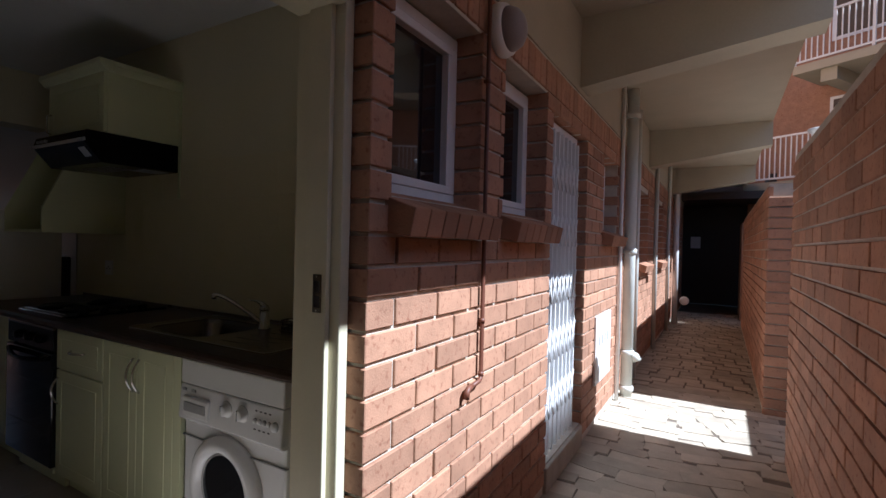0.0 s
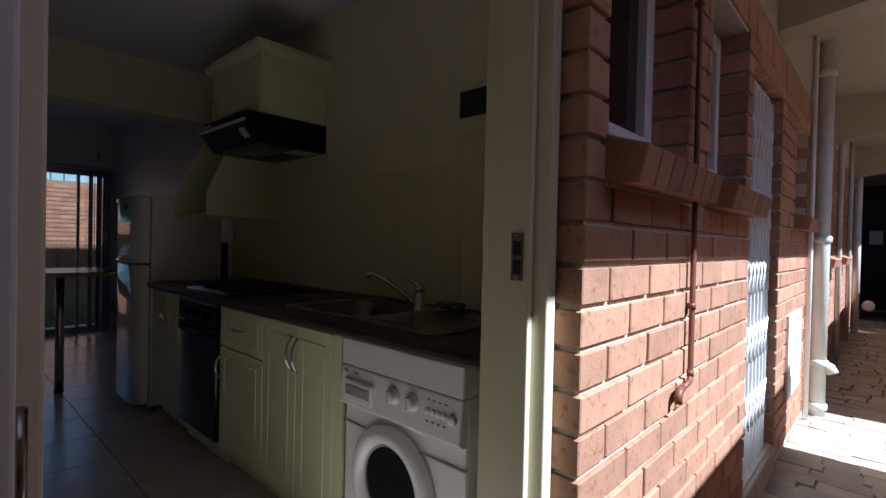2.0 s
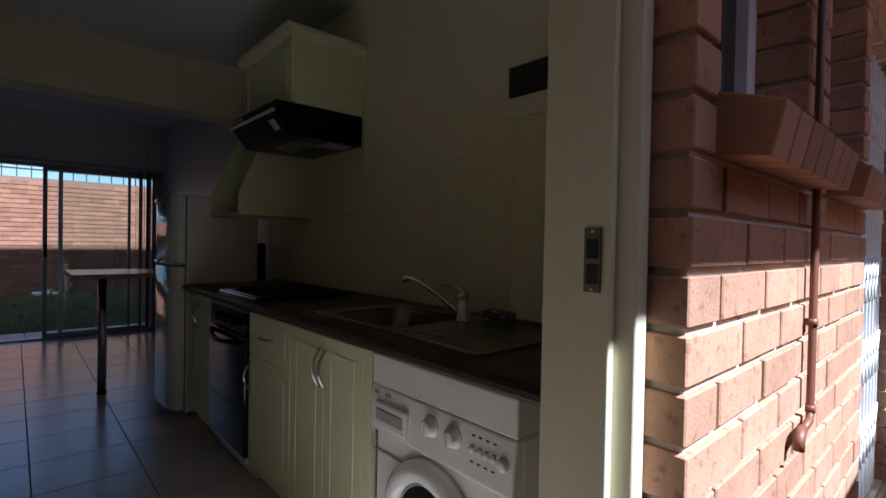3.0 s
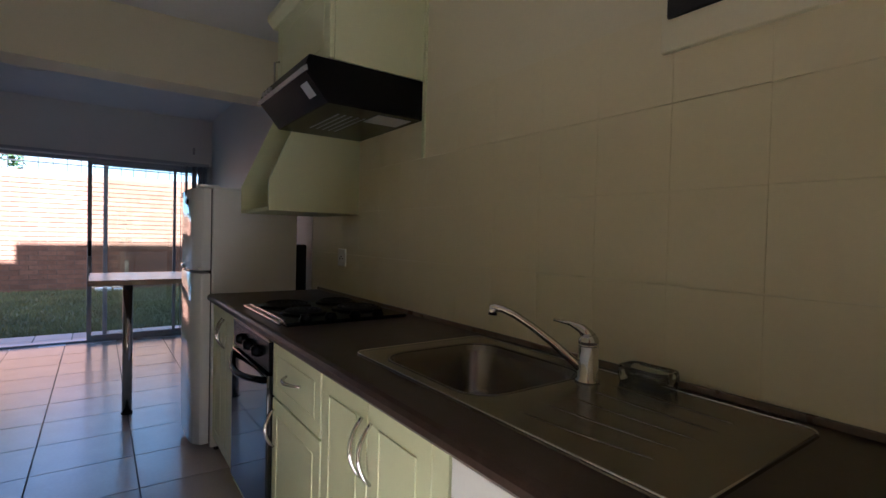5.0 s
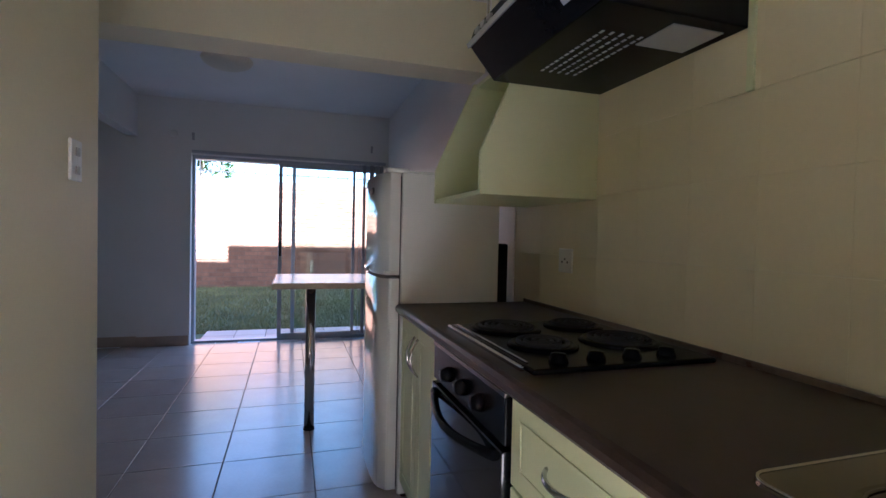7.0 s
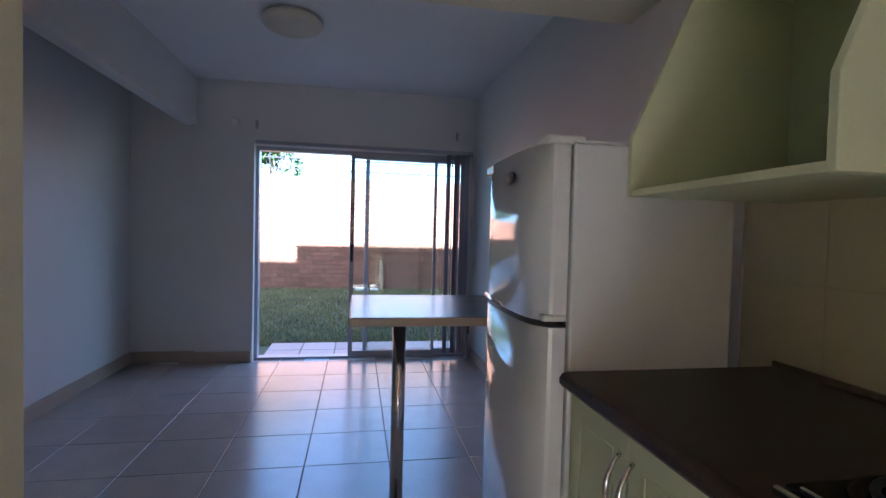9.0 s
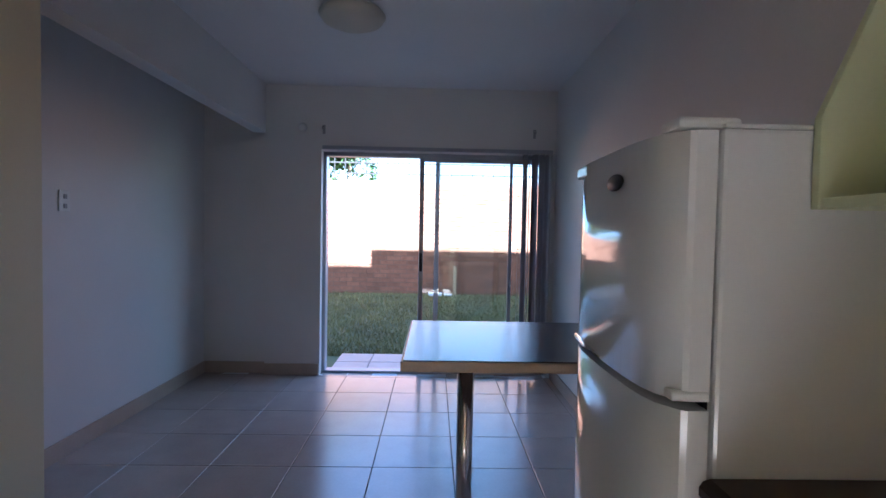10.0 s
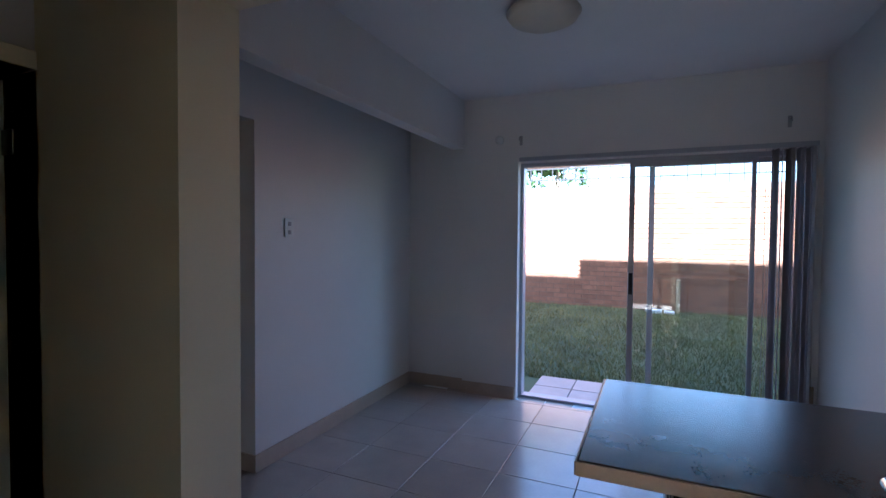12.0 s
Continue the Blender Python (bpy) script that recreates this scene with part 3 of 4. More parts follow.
u = base_unit(-2.985, -2.51, "pale green cabinet with a drawer over a door")
panel_door("drawer_front", -2.982, -2.512, 0.655, 0.86, u, 0.045)
panel_door("door", -2.982, -2.512, 0.10, 0.648, u)
bow_handle((-2.82, CF - 0.002, 0.765), (-2.68, CF - 0.002, 0.765), u)
bow_handle((-2.955, CF - 0.002, 0.47), (-2.955, CF - 0.002, 0.61), u)
u = base_unit(-4.12, -3.575, "pale green two-door cabinet beside the fridge")
panel_door("door", -4.118, -3.85, 0.10, 0.86, u)
panel_door("door", -3.846, -3.577, 0.10, 0.86, u)
bow_handle((-3.873, CF - 0.002, 0.66), (-3.873, CF - 0.002, 0.81), u)
bow_handle((-3.823, CF - 0.002, 0.66), (-3.823, CF - 0.002, 0.81), u)

oven = thing("oven", (-3.28, CF, 0.1), "black built-in oven with glass door and knobs", "oven")
under("body", box(-3.57, -2.99, CF + 0.02, KY - 0.05, 0.09, CT - 0.042), M_BLACKM, oven)
under("plinth", box(-3.57, -2.99, CF + 0.05, CF + 0.07, 0.0, 0.09), M_CAB, oven)
under("control_panel", box(-3.568, -2.992, CF - 0.012, CF + 0.02, 0.735, 0.855, 0.004), M_BLACK, oven)
under("trim", box(-3.568, -2.992, CF - 0.014, CF + 0.0, 0.848, 0.862, 0.002), M_STEEL, oven)
od = under("door", box(-3.568, -2.992, CF - 0.018, CF + 0.02, 0.12, 0.725, 0.006), M_OVENGL, oven, "dark reflective glass oven door")
pts = [(-3.53 + 0.05 * k, CF - 0.02 - 0.045 * math.sin(math.pi * k / 10), 0.70 - 0.02 * math.sin(math.pi * k / 10)) for k in range(11)]
under("handle", tube(pts, 0.013, 10), M_BLACK, od, "curved black oven handle")
for x in (-3.40, -3.27, -3.14):
    under("knob", lathe((x, CF - 0.012, 0.79), [(0.024, 0.0), (0.023, -0.012), (0.018, -0.028), (0.005, -0.03)], "y", 20), M_BLACK, oven)
under("lower_panel", box(-3.568, -2.992, CF - 0.006, CF + 0.02, 0.09, 0.115), M_CAB, oven)

wm = thing("washing_machine", (-1.55, CF, 0.0), "white front-loading washing machine with porthole and dials", "washing machine")
W0, W1, WF = -1.857, -1.257, CF + 0.005
under("body", box(W0, W1, WF, KY - 0.06, 0.015, 0.768, 0.012), M_WHITE, wm)
under("top", box(W0, W1, WF - 0.017, KY - 0.06, 0.7675, 0.866, 0.006), M_WHITEP, wm, "cream plastic top plate")
under("control_panel", prism([(WF - 0.03, 0.632), (WF - 0.018, 0.766), (WF + 0.05, 0.766), (WF + 0.05, 0.622), (WF - 0.01, 0.617)], "x", W0 + 0.002, W1 - 0.002, 0.006), M_WHITE, wm)
under("detergent_drawer", box(W0 + 0.035, W0 + 0.20, WF - 0.036, WF - 0.01, 0.645, 0.725, 0.008), M_WHITEP, wm)
under("drawer_grip", box(W0 + 0.05, W0 + 0.187, WF - 0.039, WF - 0.03, 0.668, 0.706, 0.004), M_GREYP, wm)
for x in (W0 + 0.298, W0 + 0.389):
    k_ = under("dial", lathe((x, WF - 0.022, 0.713), [(0.033, 0.0), (0.031, -0.003), (0.023, -0.005), (0.021, -0.022), (0.017, -0.025), (0.004, -0.026)], "y", 28), M_WHITEP, wm)
    under("pointer", box(x - 0.0035, x + 0.0035, WF - 0.054, WF - 0.042, 0.694, 0.733, 0.002), M_WHITEP, k_)
for k in range(4):
    x = W0 + 0.462 + k * 0.024
    under("lamp_mark", box(x - 0.005, x + 0.005, WF - 0.0215, WF - 0.018, 0.738, 0.742), M_BLACKM, wm)
    under("button", lathe((x, WF - 0.022, 0.706), [(0.010, 0.0), (0.009, -0.009), (0.001, -0.010)], "y", 14), M_WHITEP, wm)
    under("lamp_mark", box(x - 0.005, x + 0.005, WF - 0.0275, WF - 0.022, 0.673, 0.677), M_BLACKM, wm)
under("start_button", lathe((W0 + 0.565, WF - 0.022, 0.703), [(0.018, 0.0), (0.016, -0.012), (0.001, -0.013)], "y", 18), M_WHITEP, wm)
for k, (a, b) in enumerate(((0.022, 0.044), (0.08, 0.105))):
    under("badge_mark", box(W0 + a, W0 + b, WF - 0.024, WF - 0.017, 0.742, 0.752), M_GREYP, wm)
cx, cz = (W0 + W1) / 2 - 0.02, 0.40
under("porthole_ring", lathe((cx, WF, cz), [(0.205, 0.004), (0.20, -0.022), (0.178, -0.040), (0.148, -0.036), (0.135, -0.012), (0.134, 0.004)], "y", 48), M_WHITE, wm)
under("porthole_glass", lathe((cx, WF, cz), [(0.134, -0.014), (0.12, -0.006), (0.08, 0.006), (0.003, 0.01)], "y", 40), M_OVENGL, wm, "dark bulging porthole glass")
under("drum_seal", lathe((cx, WF, cz), [(0.14, -0.013), (0.132, -0.02), (0.128, -0.012)], "y", 40), M_GREYP, wm)
under("filter_flap", box(W1 - 0.15, W1 - 0.03, WF - 0.003, WF + 0.01, 0.03, 0.12, 0.003), M_WHITEP, wm)
under("kick_band", box(W0, W1, WF - 0.006, WF + 0.01, 0.55, 0.555), M_GREYP, wm)

# counter with a cut-out for the sink bowl
SX0, SX1, SY0, SY1 = -2.465, -1.47, 1.165, 1.645
BX0, BX1, BY0, BY1 = -2.385, -1.945, 1.21, 1.585
bm = bmesh.new()
for a, b, c, d in ((-4.12, BX0, CF - 0.015, KY), (BX1, XI - 0.002, CF - 0.015, KY), (BX0, BX1, CF - 0.015, BY0), (BX0, BX1, BY1, KY)):
    add_box(bm, a, b, c, d, CT - 0.038, CT)
counter = solid("kitchen_counter", bm, M_COUNTER, "dark brown laminate counter with worn rounded edge", "counter")
edge = under("edge", prism([(CF - 0.015, CT), (CF - 0.027, CT - 0.004), (CF - 0.034, CT - 0.014), (CF - 0.034, CT - 0.028), (CF - 0.026, CT - 0.038), (CF - 0.015, CT - 0.038)], "x", -4.12, XI - 0.002), M_COUNTER, counter, "rounded laminate front edge")
edge.matrix_parent_inverse = Matrix.Identity(4)
up = part("upstand", box(-4.12, XI - 0.016, KY - 0.012, KY - 0.001, CT, CT + 0.016, 0.002), M_EDGE, counter, "thin dark sealing strip")


def rounded(x0, x1, y0, y1, r, n=6):
    out = []
    for cx_, cy_, a0 in ((x1 - r, y1 - r, 0), (x0 + r, y1 - r, 90), (x0 + r, y0 + r, 180), (x1 - r, y0 + r, 270)):
        for k in range(n + 1):
            a = radians(a0 + 90 * k / n)
            out.append((cx_ + r * math.cos(a), cy_ + r * math.sin(a)))
    return out


sink = thing("kitchen_sink", (SX0, SY0, CT), "stainless steel sink with bowl and ribbed draining board", "sink")
bm = bmesh.new()
loops = []
Z = CT + 0.006
for (x0, x1, y0, y1, r, z) in ((SX0, SX1, SY0, SY1, 0.03, CT - 0.001), (SX0 + 0.002, SX1 - 0.002, SY0 + 0.002, SY1 - 0.002, 0.03, Z), ):
    loops.append([bm.verts.new((x, y, z)) for x, y in rounded(x0, x1, y0, y1, r)])
for (m_, r, z) in ((-0.012, 0.09, Z), (0.0, 0.085, Z - 0.004), (0.008, 0.08, Z - 0.02), (0.014, 0.075, CT - 0.135), (0.035, 0.06, CT - 0.162), (0.12, 0.04, CT - 0.167)):
    loops.append([bm.verts.new((x, y, z)) for x, y in rounded(BX0 + m_, BX1 - m_, BY0 + m_, BY1 - m_, r)])
for i, (q, w) in enumerate(zip(loops, loops[1:])):
    for k in range(len(q)):
        bm.faces.new((q[k], q[(k + 1) % len(q)], w[(k + 1) % len(q)], w[k])).smooth = i >= 4
bm.faces.new(loops[-1])
bmesh.ops.recalc_face_normals(bm, faces=bm.faces)
under("basin", bm, M_STEEL, sink, "deep brushed steel bowl and rim")
ring = rounded(SX0 + 0.003, SX1 - 0.003, SY0 + 0.003, SY1 - 0.003, 0.03)
# Brighter chrome bead paints in the bright line along the rim edge.
under("rim_highlight", tube([(x, y, Z - 0.0005) for x, y in ring + ring[:1]], 0.0028, 6), M_CHROME, sink)
ring = rounded(BX0 - 0.004, BX1 + 0.004, BY0 - 0.004, BY1 + 0.004, 0.087)
under("bowl_bead", tube([(x, y, Z - 0.002) for x, y in ring + ring[:1]], 0.003, 6), M_STEEL, sink)
for k in range(5):
    y = 1.235 + k * 0.078
    bend = 0.035 - 0.012 * k
    pts = [(-1.865 + 0.30 * q / 8, y + bend * (q / 8) ** 2, Z - 0.0024) for q in range(9)]
    under("drainer_rib", tube(pts, [0.002] + [0.0045] * 7 + [0.002], 8), M_STEEL, sink)
under("drain", lathe((-2.18, 1.41, CT - 0.166), [(0.045, 0.0), (0.043, 0.004), (0.03, 0.005), (0.026, 0.001), (0.004, 0.001)], "z", 24), M_CHROME, sink)
under("overflow", lathe((-2.009, 1.50, CT - 0.05), [(0.014, 0.0), (0.012, -0.004), (0.004, -0.004)], "x", 16), M_CHROME, sink)

TPX, TPY = -1.907, 1.522
tap = thing("mixer_tap", (TPX, TPY, Z), "chrome single-lever mixer tap with a long spout", "tap")
under("body", lathe((TPX, TPY, Z), [(0.030, 0.0), (0.030, 0.004), (0.025, 0.009), (0.024, 0.088)], "z", 28), M_CHROME, tap)
under("collar", lathe((TPX, TPY, Z + 0.088), [(0.0245, 0.0), (0.022, 0.0015), (0.022, 0.0035), (0.0245, 0.005), (0.0245, 0.012), (0.022, 0.02), (0.014, 0.03), (0.004, 0.034)], "z", 28), M_CHROME, tap)
way = [(0.0, 0.018), (0.12, 0.042), (0.32, 0.082), (0.55, 0.122), (0.74, 0.150), (0.86, 0.162), (0.95, 0.166), (1.0, 0.163)]
under("spout", tube([(TPX - 0.192 * a, TPY - 0.15 * a, Z + h) for a, h in way], [0.011, 0.011, 0.010, 0.0095, 0.0095, 0.0095, 0.0095, 0.0095], 14), M_CHROME, tap)
under("aerator", tube([(TPX - 0.186, TPY - 0.145, Z + 0.165), (TPX - 0.187, TPY - 0.146, Z + 0.146)], 0.0115, 14), M_CHROME, tap)
under("lever", tube([(TPX + 0.004, TPY, Z + 0.105), (TPX - 0.018, TPY - 0.004, Z + 0.126), (TPX - 0.05, TPY - 0.008, Z + 0.134), (TPX - 0.10, TPY - 0.012, Z + 0.136)], [0.018, 0.012, 0.006, 0.0035], 12), M_CHROME, tap)
dish = thing("soap_dish", (-1.81, 1.63, Z), "clear glass soap dish on the draining board", "soap dish")
bm = bmesh.new()
lo = [[bm.verts.new((x, y, z)) for x, y in rounded(-1.87 + m_, -1.75 - m_, 1.585 + m_, 1.66 - m_, 0.02, 4)] for m_, z in ((0.0, Z), (-0.004, Z + 0.026), (-0.002, Z + 0.042), (0.004, Z + 0.042), (0.008, Z + 0.026), (0.012, Z + 0.012))]
for q, w in zip(lo, lo[1:]):
    for k in range(len(q)):
        bm.faces.new((q[k], q[(k + 1) % len(q)], w[(k + 1) % len(q)], w[k])).smooth = True
bm.faces.new(lo[-1])
bm.faces.new(lo[0][::-1])
under("dish", bm, M_GLASS, dish)

hob = thing("hob", (-3.30, 1.37, CT), "black four-plate electric hob with a steel front trim", "hob")
HX0, HX1, HY0, HY1 = -3.525, -2.945, 1.105, 1.640
under("plate", box(HX0, HX1, HY0 + 0.012, HY1, CT, CT + 0.014, 0.006), M_BLACK, hob)
under("trim", box(HX0, HX1 - 0.04, HY0, HY0 + 0.011, CT, CT + 0.012, 0.003), M_CHROME, hob)
under("trim", box(HX0 + 0.02, HX1 - 0.06, HY0 + 0.024, HY0 + 0.031, CT + 0.012, CT + 0.018, 0.002), M_CHROME, hob)
for x, y, r in ((-3.405, 1.262, 0.092), (-3.405, 1.51, 0.076), (-3.165, 1.262, 0.076), (-3.165, 1.51, 0.092)):
    bowl = under("spill_bowl", lathe((x, y, CT + 0.013), [(r + 0.022, 0.0), (r + 0.02, 0.007), (r + 0.008, 0.011), (r - 0.004, 0.004), (0.02, 0.001)], "z", 36), M_BLACK, hob, "glossy black spill bowl")
    for q in range(4):
        rr = r - 0.008 - q * 0.021
        under("coil", tube([(x + rr * math.cos(w * math.tau / 28), y + rr * math.sin(w * math.tau / 28), CT + 0.026) for w in range(29)], 0.006, 8), M_BLACKM, bowl)
for k in range(4):
    under("knob", lathe((-2.995, 1.21 + 0.105 * k, CT + 0.013), [(0.024, 0.0), (0.023, 0.006), (0.018, 0.022), (0.004, 0.024)], "z", 18), M_BLACK, hob)

# cooker hood, cabinet above, sloping open cupboard
hood = thing("cooker_hood", (-3.24, 1.4, 1.76), "black slanted cooker hood with vent slots and label", "cooker hood")
under("shell", prism([(1.185, 1.930), (1.168, 1.872), (1.262, 1.762), (KY - 0.003, 1.762), (KY - 0.003, 1.930)], "x", -3.555, -2.935, 0.005), M_BLACK, hood)
under("front_lip", prism([(1.176, 1.888), (1.160, 1.876), (1.166, 1.862), (1.180, 1.868)], "x", -3.557, -2.933), M_GREYP, hood)
for i in range(5):
    for k in range(12):
        under("vent_slot", box(-3.40 + k * 0.028, -3.382 + k * 0.028, 1.36 + i * 0.03, 1.368 + i * 0.03, 1.7605, 1.7625), M_GREYP, hood)
under("lamp_cover", box(-3.12, -2.98, 1.50, 1.66, 1.759, 1.7625), M_GREYP, hood)
lab = box(-0.035, 0.035, -0.03, 0.03, 0, 0.0015)
bmesh.ops.transform(lab, matrix=Matrix.Translation((-3.02, 1.213, 1.817)) @ Matrix.Rotation(math.atan2(-0.110, 0.094), 4, "X"), verts=lab.verts)
under("label", lab, M_LABEL, hood, "small white paper label")
for k in range(3):
    under("switch", box(-3.50 + k * 0.05, -3.47 + k * 0.05, 1.166, 1.176, 1.89, 1.905), M_GREYP, hood)

uc = thing("wall_cabinet", (-3.24, 1.5, 1.93), "pale green wall cabinet with cornice above the hood", "cabinet")
under("body", box(-3.60, -2.935, 1.285, KY - 0.002, 1.932, 2.27), M_CAB, uc)
under("door", box(-3.598, -2.937, 1.265, 1.284, 1.936, 2.268, 0.003), M_CAB, uc)
for a, b, c, d in ((-3.54, -3.534, 1.99, 2.21), (-3.0, -2.994, 1.99, 2.21), (-3.534, -3.0, 1.99, 1.996), (-3.534, -3.0, 2.204, 2.21)):
    under("groove_bead", box(a, b, 1.262, 1.267, c, d, 0.001), M_CAB, uc)
under("cornice", prism([(1.255, 2.268), (1.225, 2.30), (1.225, 2.325), (1.30, 2.325), (1.30, 2.268)], "x", -3.64, -2.90), M_CAB, uc)
under("cornice_return", prism([(-2.935, 2.268), (-2.90, 2.30), (-2.90, 2.325), (-2.96, 2.325), (-2.96, 2.268)], "y", 1.302, KY - 0.002), M_CAB, uc)
under("cornice_return", prism([(-3.60, 2.268), (-3.64, 2.30), (-3.64, 2.325), (-3.57, 2.325), (-3.57, 2.268)], "y", 1.302, KY - 0.002), M_CAB, uc)
under("handle", tube([(-3.56, 1.263, 1.97), (-3.56, 1.24, 1.98), (-3.56, 1.24, 2.08), (-3.56, 1.263, 2.09)], 0.005, 8), M_CHROME, uc)
under("scribe_strip", box(-2.934, -2.915, KY - 0.012, KY - 0.002, 1.60, 2.27), M_CAB, uc)

oc = thing("open_wall_cupboard", (-3.86, 1.45, 1.36), "pale green open wall cupboard with sloping sides", "cupboard")
side = [(1.222, 1.37), (1.222, 1.52), (1.40, 1.93), (KY - 0.002, 1.93), (KY - 0.002, 1.37)]
under("side_panel", prism(side, "x", -3.574, -3.558, 0.0015), M_CAB, oc)
under("side_panel", prism(side, "x", -4.120, -4.104, 0.0015), M_CAB, oc)
under("shelf", box(-4.103, -3.575, 1.225, KY - 0.003, 1.37, 1.388, 0.002), M_CAB, oc)
under("top", box(-4.103, -3.575, 1.41, KY - 0.003, 1.912, 1.928), M_CAB, oc)
under("back", box(-4.103, -3.575, KY - 0.010, KY - 0.003, 1.389, 1.911), M_CABIN, oc)

fr = thing("fridge", (-4.43, 1.3, 0.0), "white two-door fridge freezer with rounded doors", "fridge")
R0, R1 = -4.66, -4.125
under("body", box(R0 + 0.004, R1, 1.075, 1.555, 0.03, 1.505, 0.008), M_WHITE, fr)


def fridge_door(z0, z1):
    prof = [(R0, 1.066), (R1, 1.066), (R1, 1.03)]
    n = 14
    for k in range(n + 1):
        t = k / n
        x = R1 - 0.004 - t * (R1 - R0 - 0.008)
        prof.append((x, 1.02 - 0.045 * (1 - (2 * t - 1) ** 4) ** 0.6))
    prof.append((R0, 1.03))
    bm = bmesh.new()
    b0, b1 = [bm.verts.new((x, y, z0)) for x, y in prof], [bm.verts.new((x, y, z1)) for x, y in prof]
    bm.faces.new(b0[::-1])
    bm.faces.new(b1)
    for k in range(len(prof)):
        f = bm.faces.new((b0[k], b0[(k + 1) % len(prof)], b1[(k + 1) % len(prof)], b1[k]))
        f.smooth = 3 <= k < len(prof) - 2
    bmesh.ops.recalc_face_normals(bm, faces=bm.faces)
    return bm


under("door", fridge_door(0.06, 1.024), M_WHITE, fr, "large rounded white fridge door")
under("door", fridge_door(1.040, 1.500), M_WHITE, fr, "small rounded white freezer door")
# Seal coloured black so that it carries the shade of the door gap.
under("seal_gap_shade", box(R0 + 0.01, R1 - 0.02, 1.066, 1.076, 0.06, 1.49), M_BLACKM, fr)
under("hinge_cover", box(R1 - 0.075, R1 - 0.005, 1.0, 1.11, 1.503, 1.524, 0.008), M_WHITEP, fr)
under("top_plate", box(R0, R1, 1.076, 1.555, 1.505, 1.512, 0.002), M_WHITEP, fr)
bg = lathe((0, 0, 0), [(0.042, 0.004), (0.042, -0.003), (0.036, -0.006), (0.004, -0.0065)], "y", 32)
bmesh.ops.transform(bg, matrix=Matrix.Translation((R1 - 0.214, 0.975, 1.432)) @ Matrix.Diagonal((1, 1, 0.42, 1)), verts=bg.verts)
under("badge", bg, M_BLACKM, fr, "oval dark chrome badge")
under("handle", tube([(R0 + 0.02, 1.0, 1.046), (R0 + 0.06, 0.982, 1.052), (R0 + 0.16, 0.974, 1.048), (R0 + 0.26, 0.976, 1.044)], [0.006, 0.008, 0.008, 0.004], 10), M_CHROME, fr, "chrome door grip")
under("handle", box(R0 + 0.035, R0 + 0.12, 0.977, 1.0, 1.470, 1.4985, 0.004), M_DISH, fr, "clear plastic grip at the door's top corner")
under("door_cap", box(R1 - 0.03, R1 + 0.003, 1.0, 1.066, 1.040, 1.058, 0.005), M_WHITEP, fr)
for x in (R0 + 0.05, R1 - 0.05):
    under("foot", lathe((x, 1.12, 0.0), [(0.018, 0.0), (0.018, 0.03)], "z", 12), M_BLACKM, fr)
# Plain box for an unidentified black object in the gap.
solid("black_upright", box(-4.33, -4.262, 1.60, 1.67, 0.0, 1.19, 0.012), M_BLACKM, "tall black casing standing in the gap behind the fridge", "casing")

# wall fittings
db = thing("distribution_board", (-1.67, KY, 1.74), "dark switchboard in a cream wall frame", "switchboard")
under("frame", box(-1.84, -1.40, KY - 0.022, KY - 0.002, 1.722, 1.975, 0.004), M_FRAME, db)
under("cover", box(-1.82, -1.42, KY - 0.035, KY - 0.022, 1.798, 1.918, 0.004), M_BLACKM, db)
under("latch", box(-1.73, -1.66, KY - 0.042, KY - 0.034, 1.81, 1.825, 0.002), M_BLACKM, db)


def wall_switch(x, y, z, face, label, w=0.075, h=0.12):
    s_ = thing("wall_switch", (x, y, z), label, "switch")
    under("plate", box(x - w / 2, x + w / 2, y, y + 0.009 * face, z - h / 2, z + h / 2, 0.003), M_WHITEP, s_)
    for k in (-0.25, 0.2):
        under("rocker", box(x - 0.012, x + 0.012, y + 0.009 * face, y + 0.014 * face, z + k * h - 0.012, z + k * h + 0.014, 0.002), M_GREYP, s_)


wall_switch(-3.66, -0.01, 1.415, 1, "white switch plate on the cream kitchen wall")
wall_switch(-6.09, LY, 1.46, 1, "white switch plate on the living room wall", 0.08, 0.12)
sk = thing("socket", (-3.75, KY, 1.13), "white double socket above the counter", "socket")
under("plate", box(-3.80, -3.70, KY - 0.014, KY - 0.005, 1.08, 1.18, 0.003), M_WHITEP, sk)
for k in range(3):
    under("pin_hole", box(-3.774 + k * 0.02, -3.766 + k * 0.02, KY - 0.0155, KY - 0.0135, 1.12 + 0.012 * (k == 1), 1.128 + 0.012 * (k == 1)), M_BLACKM, sk)

# ---- breakfast table ----
tb = thing("breakfast_table", (-5.02, 1.0, 0.0), "brown laminate wall table on one steel leg", "table")
under("tabletop", box(-5.343, -4.702, 0.508, KY - 0.008, 0.916, 0.950, 0.004), M_TABLE, tb)
under("edging", box(-5.345, -4.700, 0.503, 0.508, 0.918, 0.948, 0.001), M_TEDGE, tb)
under("edging", box(-4.702, -4.697, 0.508, KY - 0.008, 0.918, 0.948, 0.001), M_TEDGE, tb)
under("leg", tube([(-5.08, 0.72, 0.0), (-5.08, 0.72, 0.916)], 0.030, 24), M_CHROME, tb, "brushed steel tube leg")
under("flange", lathe((-5.08, 0.72, 0.905), [(0.05, 0.0), (0.05, 0.006), (0.032, 0.011)], "z", 24), M_STEEL, tb)
under("foot", lathe((-5.08, 0.72, 0.0), [(0.034, 0.0), (0.034, 0.012), (0.031, 0.014)], "z", 24), M_BLACKM, tb)

# ---- living room ----
cl = thing("ceiling_lamp", (-6.22, 0.09, CZ), "round shallow opal ceiling lamp, unlit", "ceiling lamp")
